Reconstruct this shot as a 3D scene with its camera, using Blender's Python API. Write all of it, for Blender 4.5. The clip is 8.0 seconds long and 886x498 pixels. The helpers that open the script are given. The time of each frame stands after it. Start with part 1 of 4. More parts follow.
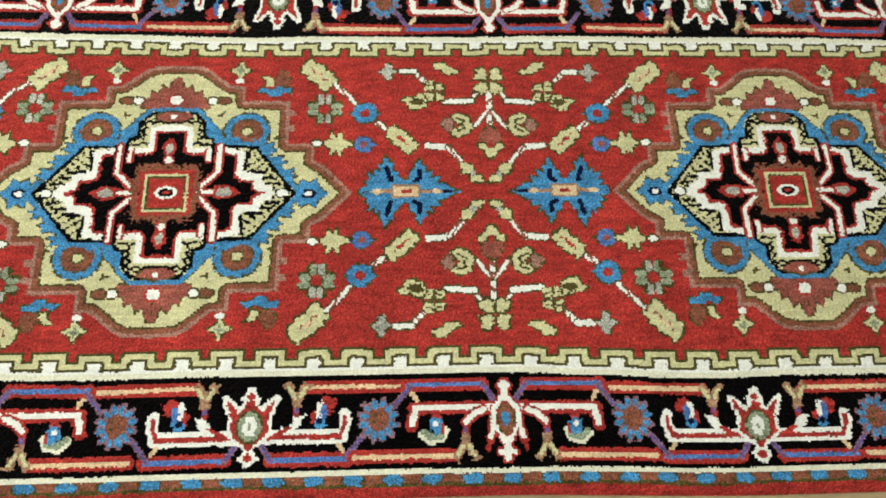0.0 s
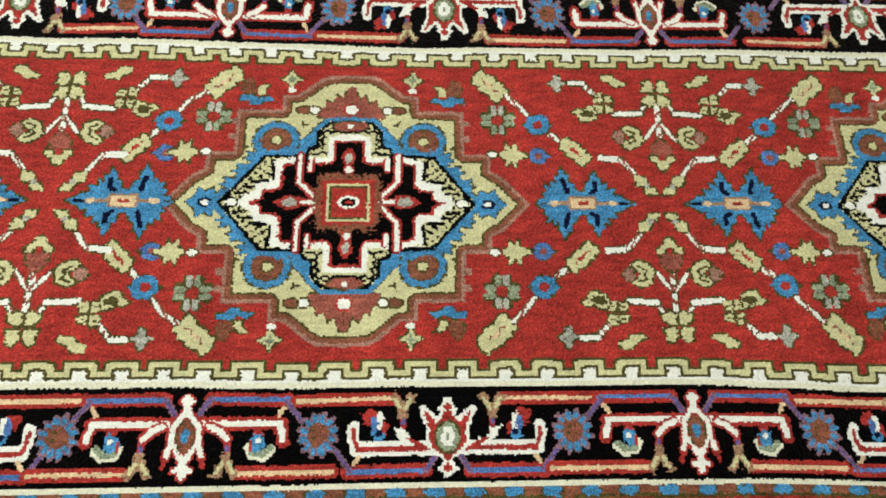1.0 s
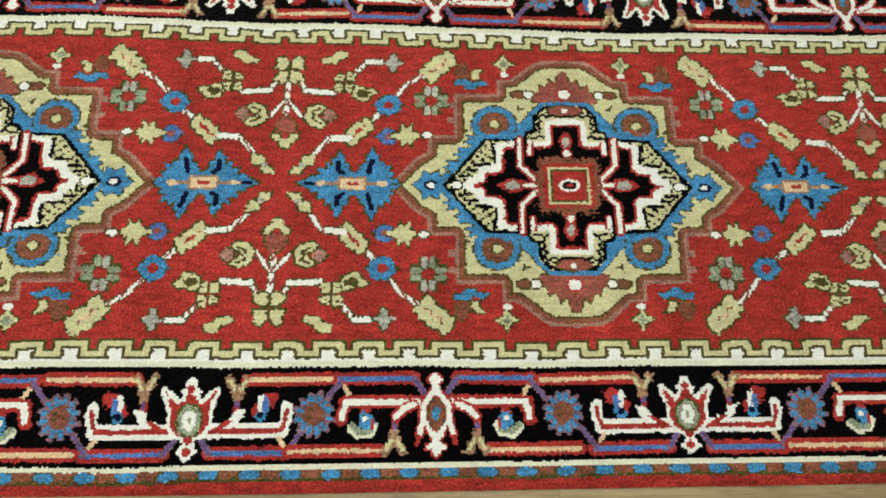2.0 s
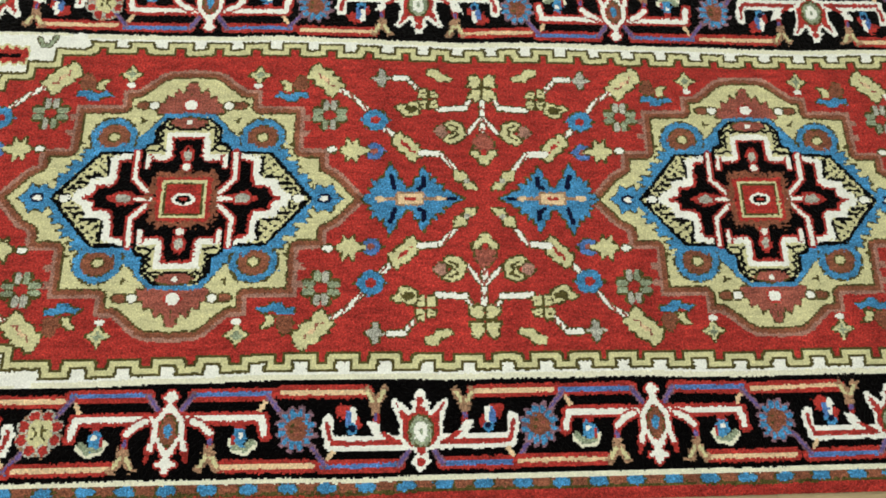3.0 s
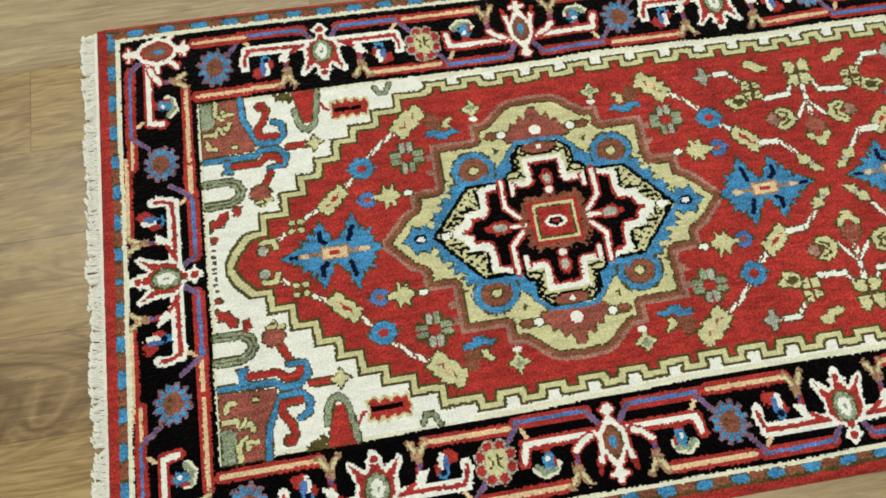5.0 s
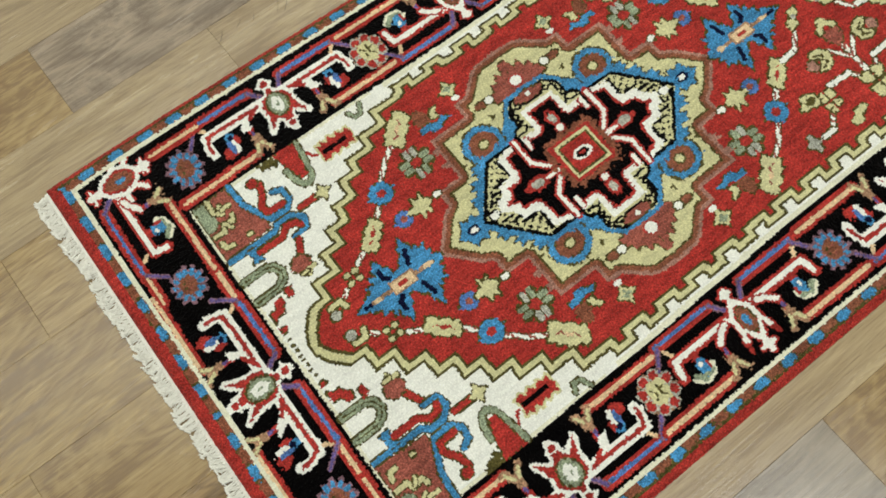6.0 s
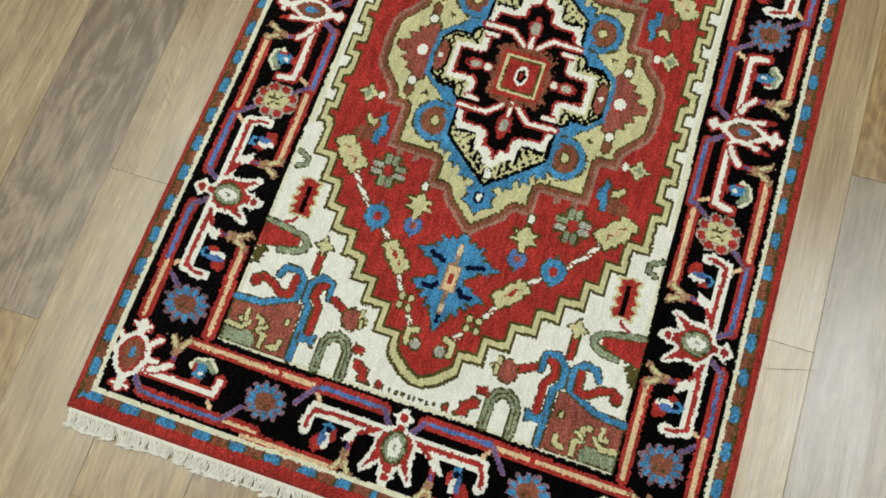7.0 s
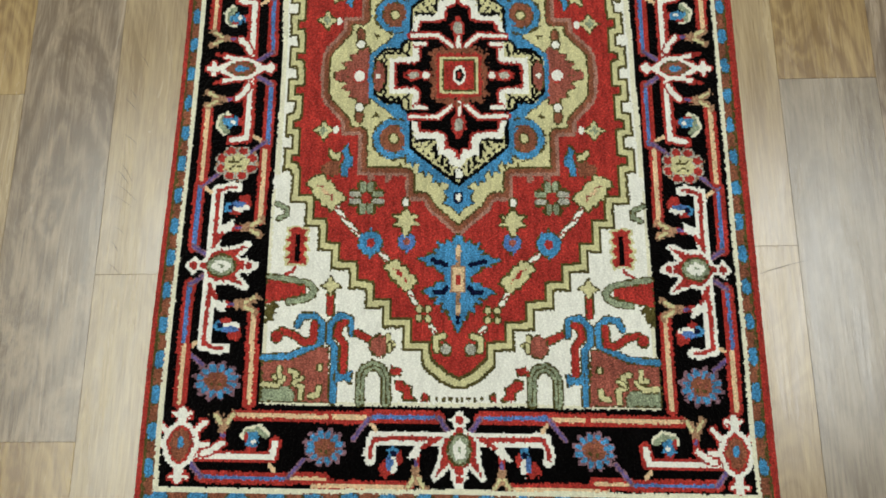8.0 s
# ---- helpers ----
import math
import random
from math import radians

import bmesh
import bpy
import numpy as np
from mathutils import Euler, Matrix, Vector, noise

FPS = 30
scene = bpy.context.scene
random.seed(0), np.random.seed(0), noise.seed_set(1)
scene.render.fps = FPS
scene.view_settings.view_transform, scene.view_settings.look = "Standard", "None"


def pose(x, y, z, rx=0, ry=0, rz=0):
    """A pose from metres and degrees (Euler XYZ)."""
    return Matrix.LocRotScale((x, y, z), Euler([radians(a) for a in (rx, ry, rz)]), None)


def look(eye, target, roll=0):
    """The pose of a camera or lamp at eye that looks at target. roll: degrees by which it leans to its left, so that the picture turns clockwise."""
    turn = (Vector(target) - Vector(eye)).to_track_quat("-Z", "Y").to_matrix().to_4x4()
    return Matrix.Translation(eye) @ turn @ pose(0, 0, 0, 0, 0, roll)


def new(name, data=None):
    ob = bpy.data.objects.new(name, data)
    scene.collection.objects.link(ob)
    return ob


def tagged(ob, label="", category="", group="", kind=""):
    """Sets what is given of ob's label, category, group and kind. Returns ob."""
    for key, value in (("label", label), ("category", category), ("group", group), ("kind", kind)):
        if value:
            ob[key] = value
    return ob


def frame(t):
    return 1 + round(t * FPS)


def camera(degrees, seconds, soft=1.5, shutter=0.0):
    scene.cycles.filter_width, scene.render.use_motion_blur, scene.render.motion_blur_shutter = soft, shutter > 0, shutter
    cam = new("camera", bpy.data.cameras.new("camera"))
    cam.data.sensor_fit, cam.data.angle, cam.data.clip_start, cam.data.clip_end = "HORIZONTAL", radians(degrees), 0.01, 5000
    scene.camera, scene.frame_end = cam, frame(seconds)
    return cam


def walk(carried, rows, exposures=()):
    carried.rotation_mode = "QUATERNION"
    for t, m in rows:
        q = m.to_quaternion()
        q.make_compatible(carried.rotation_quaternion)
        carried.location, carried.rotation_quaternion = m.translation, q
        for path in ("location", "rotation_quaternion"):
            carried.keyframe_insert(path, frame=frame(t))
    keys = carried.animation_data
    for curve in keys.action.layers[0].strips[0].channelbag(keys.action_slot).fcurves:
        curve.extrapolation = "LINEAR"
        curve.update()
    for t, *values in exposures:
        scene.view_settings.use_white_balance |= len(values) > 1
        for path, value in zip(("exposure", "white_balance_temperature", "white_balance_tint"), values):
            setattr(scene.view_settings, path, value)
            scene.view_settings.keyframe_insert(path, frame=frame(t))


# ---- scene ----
cam = camera(51.0, 8.0, 1.68)
PATH = [
    (0, (1.669, -0.557, 1.078), (1.812, 0.246, -0.748), 8.8),
    (0.5, (1.555, -0.536, 1.086), (1.712, 0.267, -0.739), 9.6),
    (1, (1.434, -0.535, 1.083), (1.582, 0.257, -0.748), 9.9),
    (1.5, (1.278, -0.538, 1.085), (1.431, 0.233, -0.754), 10.6),
    (1.7, (1.23, -0.539, 1.084), (1.368, 0.22, -0.761), 9.8),
    (2.8, (0.911, -0.542, 1.095), (1.084, 0.23, -0.742), 11.5),
    (3, (0.869, -0.535, 1.101), (1.032, 0.236, -0.737), 10.8),
    (3.5, (0.738, -0.535, 1.109), (0.909, 0.235, -0.729), 11.5),
    (4, (0.588, -0.551, 1.105), (0.765, 0.216, -0.734), 12.0),
    (4.5, (0.474, -0.542, 1.114), (0.655, 0.222, -0.725), 11.6),
    (5, (0.37, -0.477, 1.128), (0.544, 0.274, -0.718), 3.3),
    (5.2, (0.326, -0.449, 1.124), (0.529, 0.295, -0.721), 0.3),
    (6.3, (0.113, -0.308, 1.103), (0.586, 0.199, -0.773), -5.7),
    (6.5, (0.086, -0.264, 1.113), (0.588, 0.166, -0.774), -6.7),
    (7, (0.042, -0.151, 1.117), (0.599, 0.143, -0.781), -10.1),
    (7.5, (0.041, -0.053, 1.137), (0.61, 0.068, -0.777), -6.2),
    (8, (0.015, -0.028, 1.172), (0.606, 0.051, -0.738), -7.9),
]
EXPOSURES = [(0.0, 0.15), (1.0, 0.06), (1.5, -0.04), (3.0, -0.13), (3.5, -0.15), (4.5, -0.13), (5.2, -0.11), (6.5, -0.22), (7.0, -0.27), (7.5, -0.31), (8.0, -0.3)]
walk(cam, [(t, look(e, g, r)) for t, e, g, r in PATH], EXPOSURES)

# ---- light: a closed room, two ceiling lamps and three added unseen fill lights ----
world = bpy.data.worlds.new("room_world")
scene.world = world
world.use_nodes = True
world.node_tree.nodes["Background"].inputs[0].default_value = (0.9, 0.95, 1.0, 1)
world.node_tree.nodes["Background"].inputs[1].default_value = 0.3


def lamp(name, x, y, z, w, d, power, colour):
    data = bpy.data.lights.new(name, "AREA")
    data.shape, data.size, data.size_y, data.energy, data.color = "RECTANGLE", w, d, power, colour
    ob = new(name, data)
    ob.matrix_world = pose(x, y, z)
    return ob


COOL = (0.95, 1.0, 0.93)
DAYLIGHT = (0.95, 0.99, 0.965)
lamp("unseen_ceiling_light", 1.0, -1.25, 2.55, 1.15, 0.95, 34, DAYLIGHT)
lamp("unseen_ceiling_light", 0.8, 1.27, 2.55, 1.8, 0.85, 42.5, COOL)
# weak fill lights added to even out the rug, no known fixtures
lamp("unseen_ceiling_light", -0.75, 1.4, 2.55, 0.8, 0.6, 5, COOL)
lamp("unseen_ceiling_light", -0.75, -1.32, 2.55, 0.8, 0.6, 6, COOL)
lamp("unseen_ceiling_light", 3.0, 1.4, 2.55, 0.8, 0.6, 5, COOL)


# ---- materials ----
def nodes(name):
    m = bpy.data.materials.new(name)
    m.use_nodes = True
    return m, m.node_tree, m.node_tree.nodes["Principled BSDF"]


def add(nt, kind, **values):
    n = nt.nodes.new(kind)
    for k, v in values.items():
        n.inputs[k].default_value = v
    return n


def stretched(nt, scale, source="Object"):
    tc = nt.nodes.new("ShaderNodeTexCoord")
    mp = add(nt, "ShaderNodeMapping", Scale=scale)
    nt.links.new(tc.outputs[source], mp.inputs["Vector"])
    return mp.outputs["Vector"]


def wool(name, rgb, spread=0.26):
    """Dyed wool pile: tuft-sized mottling, faint cross bands of uneven dye, painted pile shading and glints, a soft
    sheen.
    """
    m, nt, p = nodes(name)
    tuft = add(nt, "ShaderNodeTexNoise", Scale=1.0, Detail=3.0, Roughness=0.65)
    nt.links.new(stretched(nt, (420, 330, 300)), tuft.inputs["Vector"])
    band = add(nt, "ShaderNodeTexNoise", Scale=1.0, Detail=2.0)
    nt.links.new(stretched(nt, (22, 3.5, 3)), band.inputs["Vector"])
    r1 = add(nt, "ShaderNodeMapRange", **{"From Min": 0.34, "From Max": 0.66, "To Min": 1 - spread * 2.3, "To Max": 1 + spread * 2.3})
    r2 = add(nt, "ShaderNodeMapRange", **{"From Min": 0.3, "From Max": 0.7, "To Min": 1 - spread * 0.75, "To Max": 1 + spread * 0.75})
    nt.links.new(tuft.outputs["Fac"], r1.inputs["Value"])
    nt.links.new(band.outputs["Fac"], r2.inputs["Value"])
    mul = nt.nodes.new("ShaderNodeMath")
    mul.operation = "MULTIPLY"
    nt.links.new(r1.outputs[0], mul.inputs[0])
    nt.links.new(r2.outputs[0], mul.inputs[1])
    # lighter and darker streaks of pile shading, put into the dye's value
    pile_shade = add(nt, "ShaderNodeTexNoise", Scale=1.0, Detail=2.0, Distortion=0.5)
    nt.links.new(stretched(nt, (34, 120, 30)), pile_shade.inputs["Vector"])
    r3 = add(nt, "ShaderNodeMapRange", **{"From Min": 0.36, "From Max": 0.64, "To Min": 1 - spread * 1.05, "To Max": 1 + spread * 1.05})
    nt.links.new(pile_shade.outputs["Fac"], r3.inputs["Value"])
    mul2 = nt.nodes.new("ShaderNodeMath")
    mul2.operation = "MULTIPLY"
    nt.links.new(mul.outputs[0], mul2.inputs[0])
    nt.links.new(r3.outputs[0], mul2.inputs[1])
    # glints of the pile, painted as brighter specks in the base colour
    glint = add(nt, "ShaderNodeTexNoise", Scale=520.0, Detail=1.0)
    nt.links.new(stretched(nt, (1, 1, 1)), glint.inputs["Vector"])
    r4 = add(nt, "ShaderNodeMapRange", **{"From Min": 0.55, "From Max": 0.66, "To Min": 0.0, "To Max": spread * 4.0})
    nt.links.new(glint.outputs["Fac"], r4.inputs["Value"])
    mul3 = nt.nodes.new("ShaderNodeMath")
    nt.links.new(mul2.outputs[0], mul3.inputs[0])
    nt.links.new(r4.outputs[0], mul3.inputs[1])
    hsv = add(nt, "ShaderNodeHueSaturation", Color=(*rgb, 1))
    nt.links.new(mul3.outputs[0], hsv.inputs["Value"])
    nt.links.new(hsv.outputs[0], p.inputs["Base Color"])
    p.inputs["Roughness"].default_value = 0.5
    p.inputs["Specular IOR Level"].default_value = 0.85
    top = max(rgb)
    p.inputs["Specular Tint"].default_value = (*[min(1.0, top * 2.2) * (0.12 + 0.88 * c / top) for c in rgb], 1)
    bump = add(nt, "ShaderNodeBump", Strength=1.0, Distance=0.003)
    nt.links.new(tuft.outputs["Fac"], bump.inputs["Height"])
    nt.links.new(bump.outputs[0], p.inputs["Normal"])
    return m


DYES = [
    ("red", (0.335, 0.0305, 0.024)),
    ("cream", (0.6062, 0.5771, 0.3201)),
    ("white", (0.8772, 0.8772, 0.8058)),
    ("black", (0.002, 0.0017, 0.0018)),
    ("blue", (0.0516, 0.215, 0.4128)),
    ("brown", (0.2064, 0.0731, 0.04128)),
    ("rose", (0.3096, 0.1634, 0.1247)),
    ("olive", (0.07052, 0.0602, 0.01806)),
    ("sage", (0.2408, 0.2838, 0.1892)),
    ("purple", (0.1204, 0.086, 0.2408)),
    ("grey", (0.3612, 0.3612, 0.3096)),
    ("peach", (0.722, 0.532, 0.323)),
    ("tan", (0.3268, 0.1892, 0.1118)),
    ("rosewood", (0.2666, 0.0774, 0.0559)),
    ("navy", (0.0043, 0.00602, 0.0258)),
    ("ivory", (0.79, 0.775, 0.605)),
    ("mauve", (0.2064, 0.1118, 0.1376)),
    ("periwinkle", (0.0731, 0.1634, 0.3956)),
]
WOOL = [wool("wool_" + n, c, {"white": 0.045, "ivory": 0.05, "cream": 0.09, "peach": 0.11}.get(n, 0.24)) for n, c in DYES]
(RED, CREAM, WHITE, BLACK, BLUE, BROWN, ROSE, OLIVE, SAGE, PURPLE, GREY, PEACH, TAN, ROSEWOOD, NAVY, IVORY, MAUVE, PERI) = range(len(DYES))

# ---- the loom: a chart of knots in centimetres, drawn motif by motif ----
MID = 182.6          # the rug is mirrored about this line
X_END, HALF = 3.6, 39.0
SHEAR = 0.02
rng = np.random.default_rng(7)
xs = np.concatenate([np.arange(X_END, 250, 0.17), np.arange(250, 2 * MID - X_END + 0.3, 0.4)])
ys = np.arange(-HALF, HALF - 0.05, 0.16)
cx_, cy_ = (xs[1:] + xs[:-1]) / 2, (ys[1:] + ys[:-1]) / 2
NX, NY = len(cx_), len(cy_)


def smooth_noise(shape, step_x, step_y):
    gx, gy = shape[0] // step_x + 2, shape[1] // step_y + 2
    g = rng.standard_normal((gx, gy))
    a, b = np.arange(shape[0]) / step_x, np.arange(shape[1]) / step_y
    i, j = a.astype(int), b.astype(int)
    fa, fb = (a - i)[:, None], (b - j)[None, :]
    fa, fb = fa * fa * (3 - 2 * fa), fb * fb * (3 - 2 * fb)
    return (g[i][:, j] * (1 - fa) * (1 - fb) + g[i + 1][:, j] * fa * (1 - fb)
            + g[i][:, j + 1] * (1 - fa) * fb + g[i + 1][:, j + 1] * fa * fb)


# the weaver's hand: a knot is two cells wide each way, every knot is a little off, every line wanders
def knots(v, n):
    """Each cell takes the place of its knot's middle, and keeps a little of its own."""
    mid = np.repeat((v[0:n - n % 2:2] + v[1:n:2]) / 2, 2)
    mid = np.concatenate([mid, v[len(mid):]])
    return mid * 0.42 + v * 0.58


def per_knot(amount):
    g = rng.standard_normal(((NX + 1) // 2, (NY + 1) // 2)) * amount
    return np.repeat(np.repeat(g, 2, 0), 2, 1)[:NX, :NY]


GX = knots(cx_, NX)[:, None] + per_knot(0.03) + 0.02 * rng.standard_normal((NX, NY)) + 0.09 * smooth_noise((NX, NY), 50, 40)
GY = knots(cy_, NY)[None, :] + per_knot(0.025) + 0.015 * rng.standard_normal((NX, NY)) + 0.09 * smooth_noise((NX, NY), 70, 50)
RAG = smooth_noise((NX, NY), 2, 2) * 0.9
DYE = np.full((NX, NY), RED, np.int8)
OWNER = np.zeros((NX, NY), np.int16)
PARTS = [("field", None, "")]


def begin(name, parent=0, label=""):
    """Four ids for a part: mirrored halves and quarters become parts of their own."""
    PARTS.extend([(name, parent, label)] * 4)
    return len(PARTS) - 4


class Place:
    """A motif's own axes on the chart: s along, t across; folded axes repeat the drawing mirrored."""

    def __init__(self, x, y, fx=1.0, fy=1.0, swap=False, fold="", reach=30.0, owner=None, split="", lean=0.0):
        self.x, self.y, self.fx, self.fy, self.fold, self.owner, self.swap = x, y, fx, fy, fold, owner, swap
        rx, ry = reach if isinstance(reach, tuple) else (reach, reach)
        i0, i1 = np.searchsorted(cx_, (x - rx, x + rx))
        j0, j1 = np.searchsorted(cy_, (y - ry, y + ry))
        self.win = (slice(i0, i1), slice(j0, j1))
        b = GY[self.win] - y
        a = GX[self.win] - x - lean * b
        s, t = (b / fx, a / fy) if swap else (a / fx, b / fy)
        self.s = np.abs(s) if "s" in fold else s
        self.t = np.abs(t) if "t" in fold else t
        self.rag = RAG[self.win]
        self.code = np.zeros(s.shape, np.int16)
        for axis, v, c in (("s", s, 1), ("t", t, 2)):
            if axis in split:
                self.code += c * (v < 0)

    def put(self, mask, dye, only=None):
        d, o = DYE[self.win], OWNER[self.win]
        if only is not None:
            mask = mask & np.isin(d, only)
        d[mask] = dye
        if self.owner is not None:
            o[mask] = self.owner + self.code[mask]

    def near(self, pts, closed=False):
        d = np.full(self.s.shape, 1e9)
        pts = list(pts) + ([pts[0]] if closed else [])
        for (x0, y0), (x1, y1) in zip(pts[:-1], pts[1:]):
            dx, dy = x1 - x0, y1 - y0
            q = np.clip(((self.s - x0) * dx + (self.t - y0) * dy) / (dx * dx + dy * dy + 1e-12), 0, 1)
            d = np.minimum(d, np.hypot(self.s - x0 - q * dx, self.t - y0 - q * dy))
        return d

    def inside(self, pts):
        c = np.zeros(self.s.shape, bool)
        pts = list(pts)
        for (x0, y0), (x1, y1) in zip(pts, pts[1:] + pts[:1]):
            if y0 != y1:
                c ^= ((y0 > self.t) != (y1 > self.t)) & (self.s < (x1 - x0) * (self.t - y0) / (y1 - y0) + x0)
        return c

    def poly(self, pts, dye, edge=None, width=0.24, rag=0.0):
        m = self.inside(pts)
        if edge is not None or rag:
            d = self.near(pts, True)
            if edge is not None:
                self.put(m | (d < width + 0.06 * self.rag), edge)
            if rag:
                m = np.where(m, d, -d) > rag * self.rag
        self.put(m, dye)

    def rings(self, pts, layers, rag=0.0, centre=(0, 0)):
        """A folded outline closed through its centre, filled with bands from the rim inwards."""
        m = self.inside(list(pts) + [centre])
        d = self.near(pts) + rag * self.rag
        if rag:
            m = m | (d < 0)
        at = 0.0
        for w, dye in layers:
            self.put(m & (d >= at), dye)
            at += w

    def oval(self, s, t, rs, rt, dye, edge=None, rag=0.0, width=0.24):
        q = np.hypot((self.s - s) / rs, (self.t - t) / rt) + rag * self.rag
        if edge is not None:
            self.put(np.hypot((self.s - s) / (rs + width), (self.t - t) / (rt + width)) < 1 + 0.05 * self.rag, edge)
        self.put(q < 1, dye)

    def box(self, s0, s1, t0, t1, dye, edge=None):
        self.poly([(s0, t0), (s1, t0), (s1, t1), (s0, t1)], dye, edge)

    def line(self, pts, width, dye, edge=None, bead=None, rim=0.22):
        d = self.near(pts)
        if edge is not None:
            self.put(d < width / 2 + rim, edge)
        m = d < width / 2 + 0.03 * self.rag
        self.put(m, dye)
        if bead is not None:
            self.put(m & (np.mod(self.s * 0.9 + self.t * 0.5 + 0.05 * self.rag, 0.86) < 0.3), bead)


def turned(pts, s, t, angle, size=1.0):
    c, n = math.cos(radians(angle)) * size, math.sin(radians(angle)) * size
    return [(s + x * c - y * n, t + x * n + y * c) for x, y in pts]


# -- field motifs --
def leaf(P, s, t, angle, length, width, dye=CREAM, dots=True):
    h = [(-0.5, -0.2), (-0.4, -0.48), (-0.2, -0.34), (-0.16, -0.5), (0.06, -0.44), (0.1, -0.36), (0.3, -0.5), (0.5, -0.44), (0.46, -0.12), (0.54, 0.06),
         (0.46, 0.4), (0.28, 0.34), (0.22, 0.5), (0.02, 0.38), (-0.04, 0.5), (-0.26, 0.42), (-0.3, 0.3), (-0.5, 0.42), (-0.54, 0.1)]
    P.poly(turned([(x * length, y * width) for x, y in h], s, t, angle), dye, OLIVE, 0.26, 0.08)
    if dots:
        P.line(turned([(-0.3 * length, 0.06 * width), (-0.14 * length, -0.1 * width), (0.0, 0.1 * width), (0.16 * length, -0.1 * width), (0.28 * length, 0.05 * width)], s, t, angle), 0.2, ROSEWOOD if width > 2.6 else RED)
        P.line(turned([(-0.12 * length, 0.02 * width), (0.02 * length, 0.0)], s, t, angle), 0.5, PEACH if width > 2.6 else RED)


def ring_flower(P, s, t, r, dye, core=RED, heart=None):
    P.poly([(s - r - 0.5, t), (s, t - 0.8), (s + r + 0.5, t), (s, t + 0.8)], dye, OLIVE, 0.14, 0.1)
    P.oval(s, t, r, r * 0.94, dye, OLIVE, 0.09, 0.12)
    P.oval(s, t, r * 0.4, r * 0.36, core)
    if heart is not None:
        P.oval(s, t, r * 0.22, r * 0.25, heart)


def petals(P, s, t, r, n, dye, core, edge=OLIVE, start=0.0, ry=None, size=0.36):
    ry = ry or r
    spots = [(s + r * 0.66 * math.cos(start + k * math.tau / n), t + ry * 0.66 * math.sin(start + k * math.tau / n)) for k in range(n)]
    if edge is not None:
        for a, b in spots:
            P.oval(a, b, r * size + 0.2, ry * size + 0.2, edge)
    for a, b in spots:
        P.oval(a, b, r * size, ry * size, dye, rag=0.22 if dye == SAGE else 0.06)
    P.oval(s, t, r * 0.33, ry * 0.33, core)


def star(P, s, t, r, dye, edge=OLIVE):
    w = r * 0.36
    P.poly([(s - r, t), (s - w, t + w), (s, t + r), (s + w, t + w), (s + r, t), (s + w, t - w), (s, t - r), (s - w, t - w)], dye, edge, 0.2, 0.08)


def blue_flower(x, side, owner_parent, y=0.0):
    o = begin("blue_flower", owner_parent, "blue star-shaped wool flower with a peach centre")
    P = Place(x, y, side, 1, fold="t", reach=(9, 7), owner=o)
    h = [(-6.2, 0.0), (-5.8, 0.6), (-4.8, 0.8), (-5.4, 1.5), (-4.6, 1.7), (-5.0, 2.8), (-4.2, 2.4), (-3.9, 3.3), (-3.4, 2.7), (-3.3, 4.0), (-2.9, 4.2), (-2.6, 5.4), (-2.1, 4.3), (-1.7, 4.2), (-1.7, 3.0),
         (-1.2, 2.8), (-0.5, 1.6), (0.4, 1.7), (0.6, 2.9), (1.2, 3.2), (1.3, 4.0), (1.9, 4.8), (2.2, 3.8), (2.7, 3.6), (2.5, 2.6), (3.5, 3.1), (3.2, 2.1), (4.5, 2.1), (4.1, 1.2), (5.2, 1.2), (5.6, 0.7), (7.2, 0.0)]
    P.poly(h, BLUE, OLIVE, 0.22, 0.10)
    P.line([(-4.4, 0), (4.6, 0)], 0.5, TAN)
    P.oval(-3.9, 0, 0.75, 0.4, PEACH)
    P.oval(4.0, 0, 0.6, 0.35, PEACH)
    P.box(-1.6, 1.6, -0.75, 0.75, PEACH, TAN)
    P.box(-0.7, 0.7, -0.25, 0.25, RED)
    P.line([(-2.0, 1.6), (-2.2, 2.4), (-2.5, 3.4)], 0.68, NAVY)
    P.line([(1.2, 1.5), (1.9, 2.0), (1.8, 3.0)], 0.68, NAVY)
    P.line([(5.0, 0), (5.9, 0)], 0.5, NAVY)


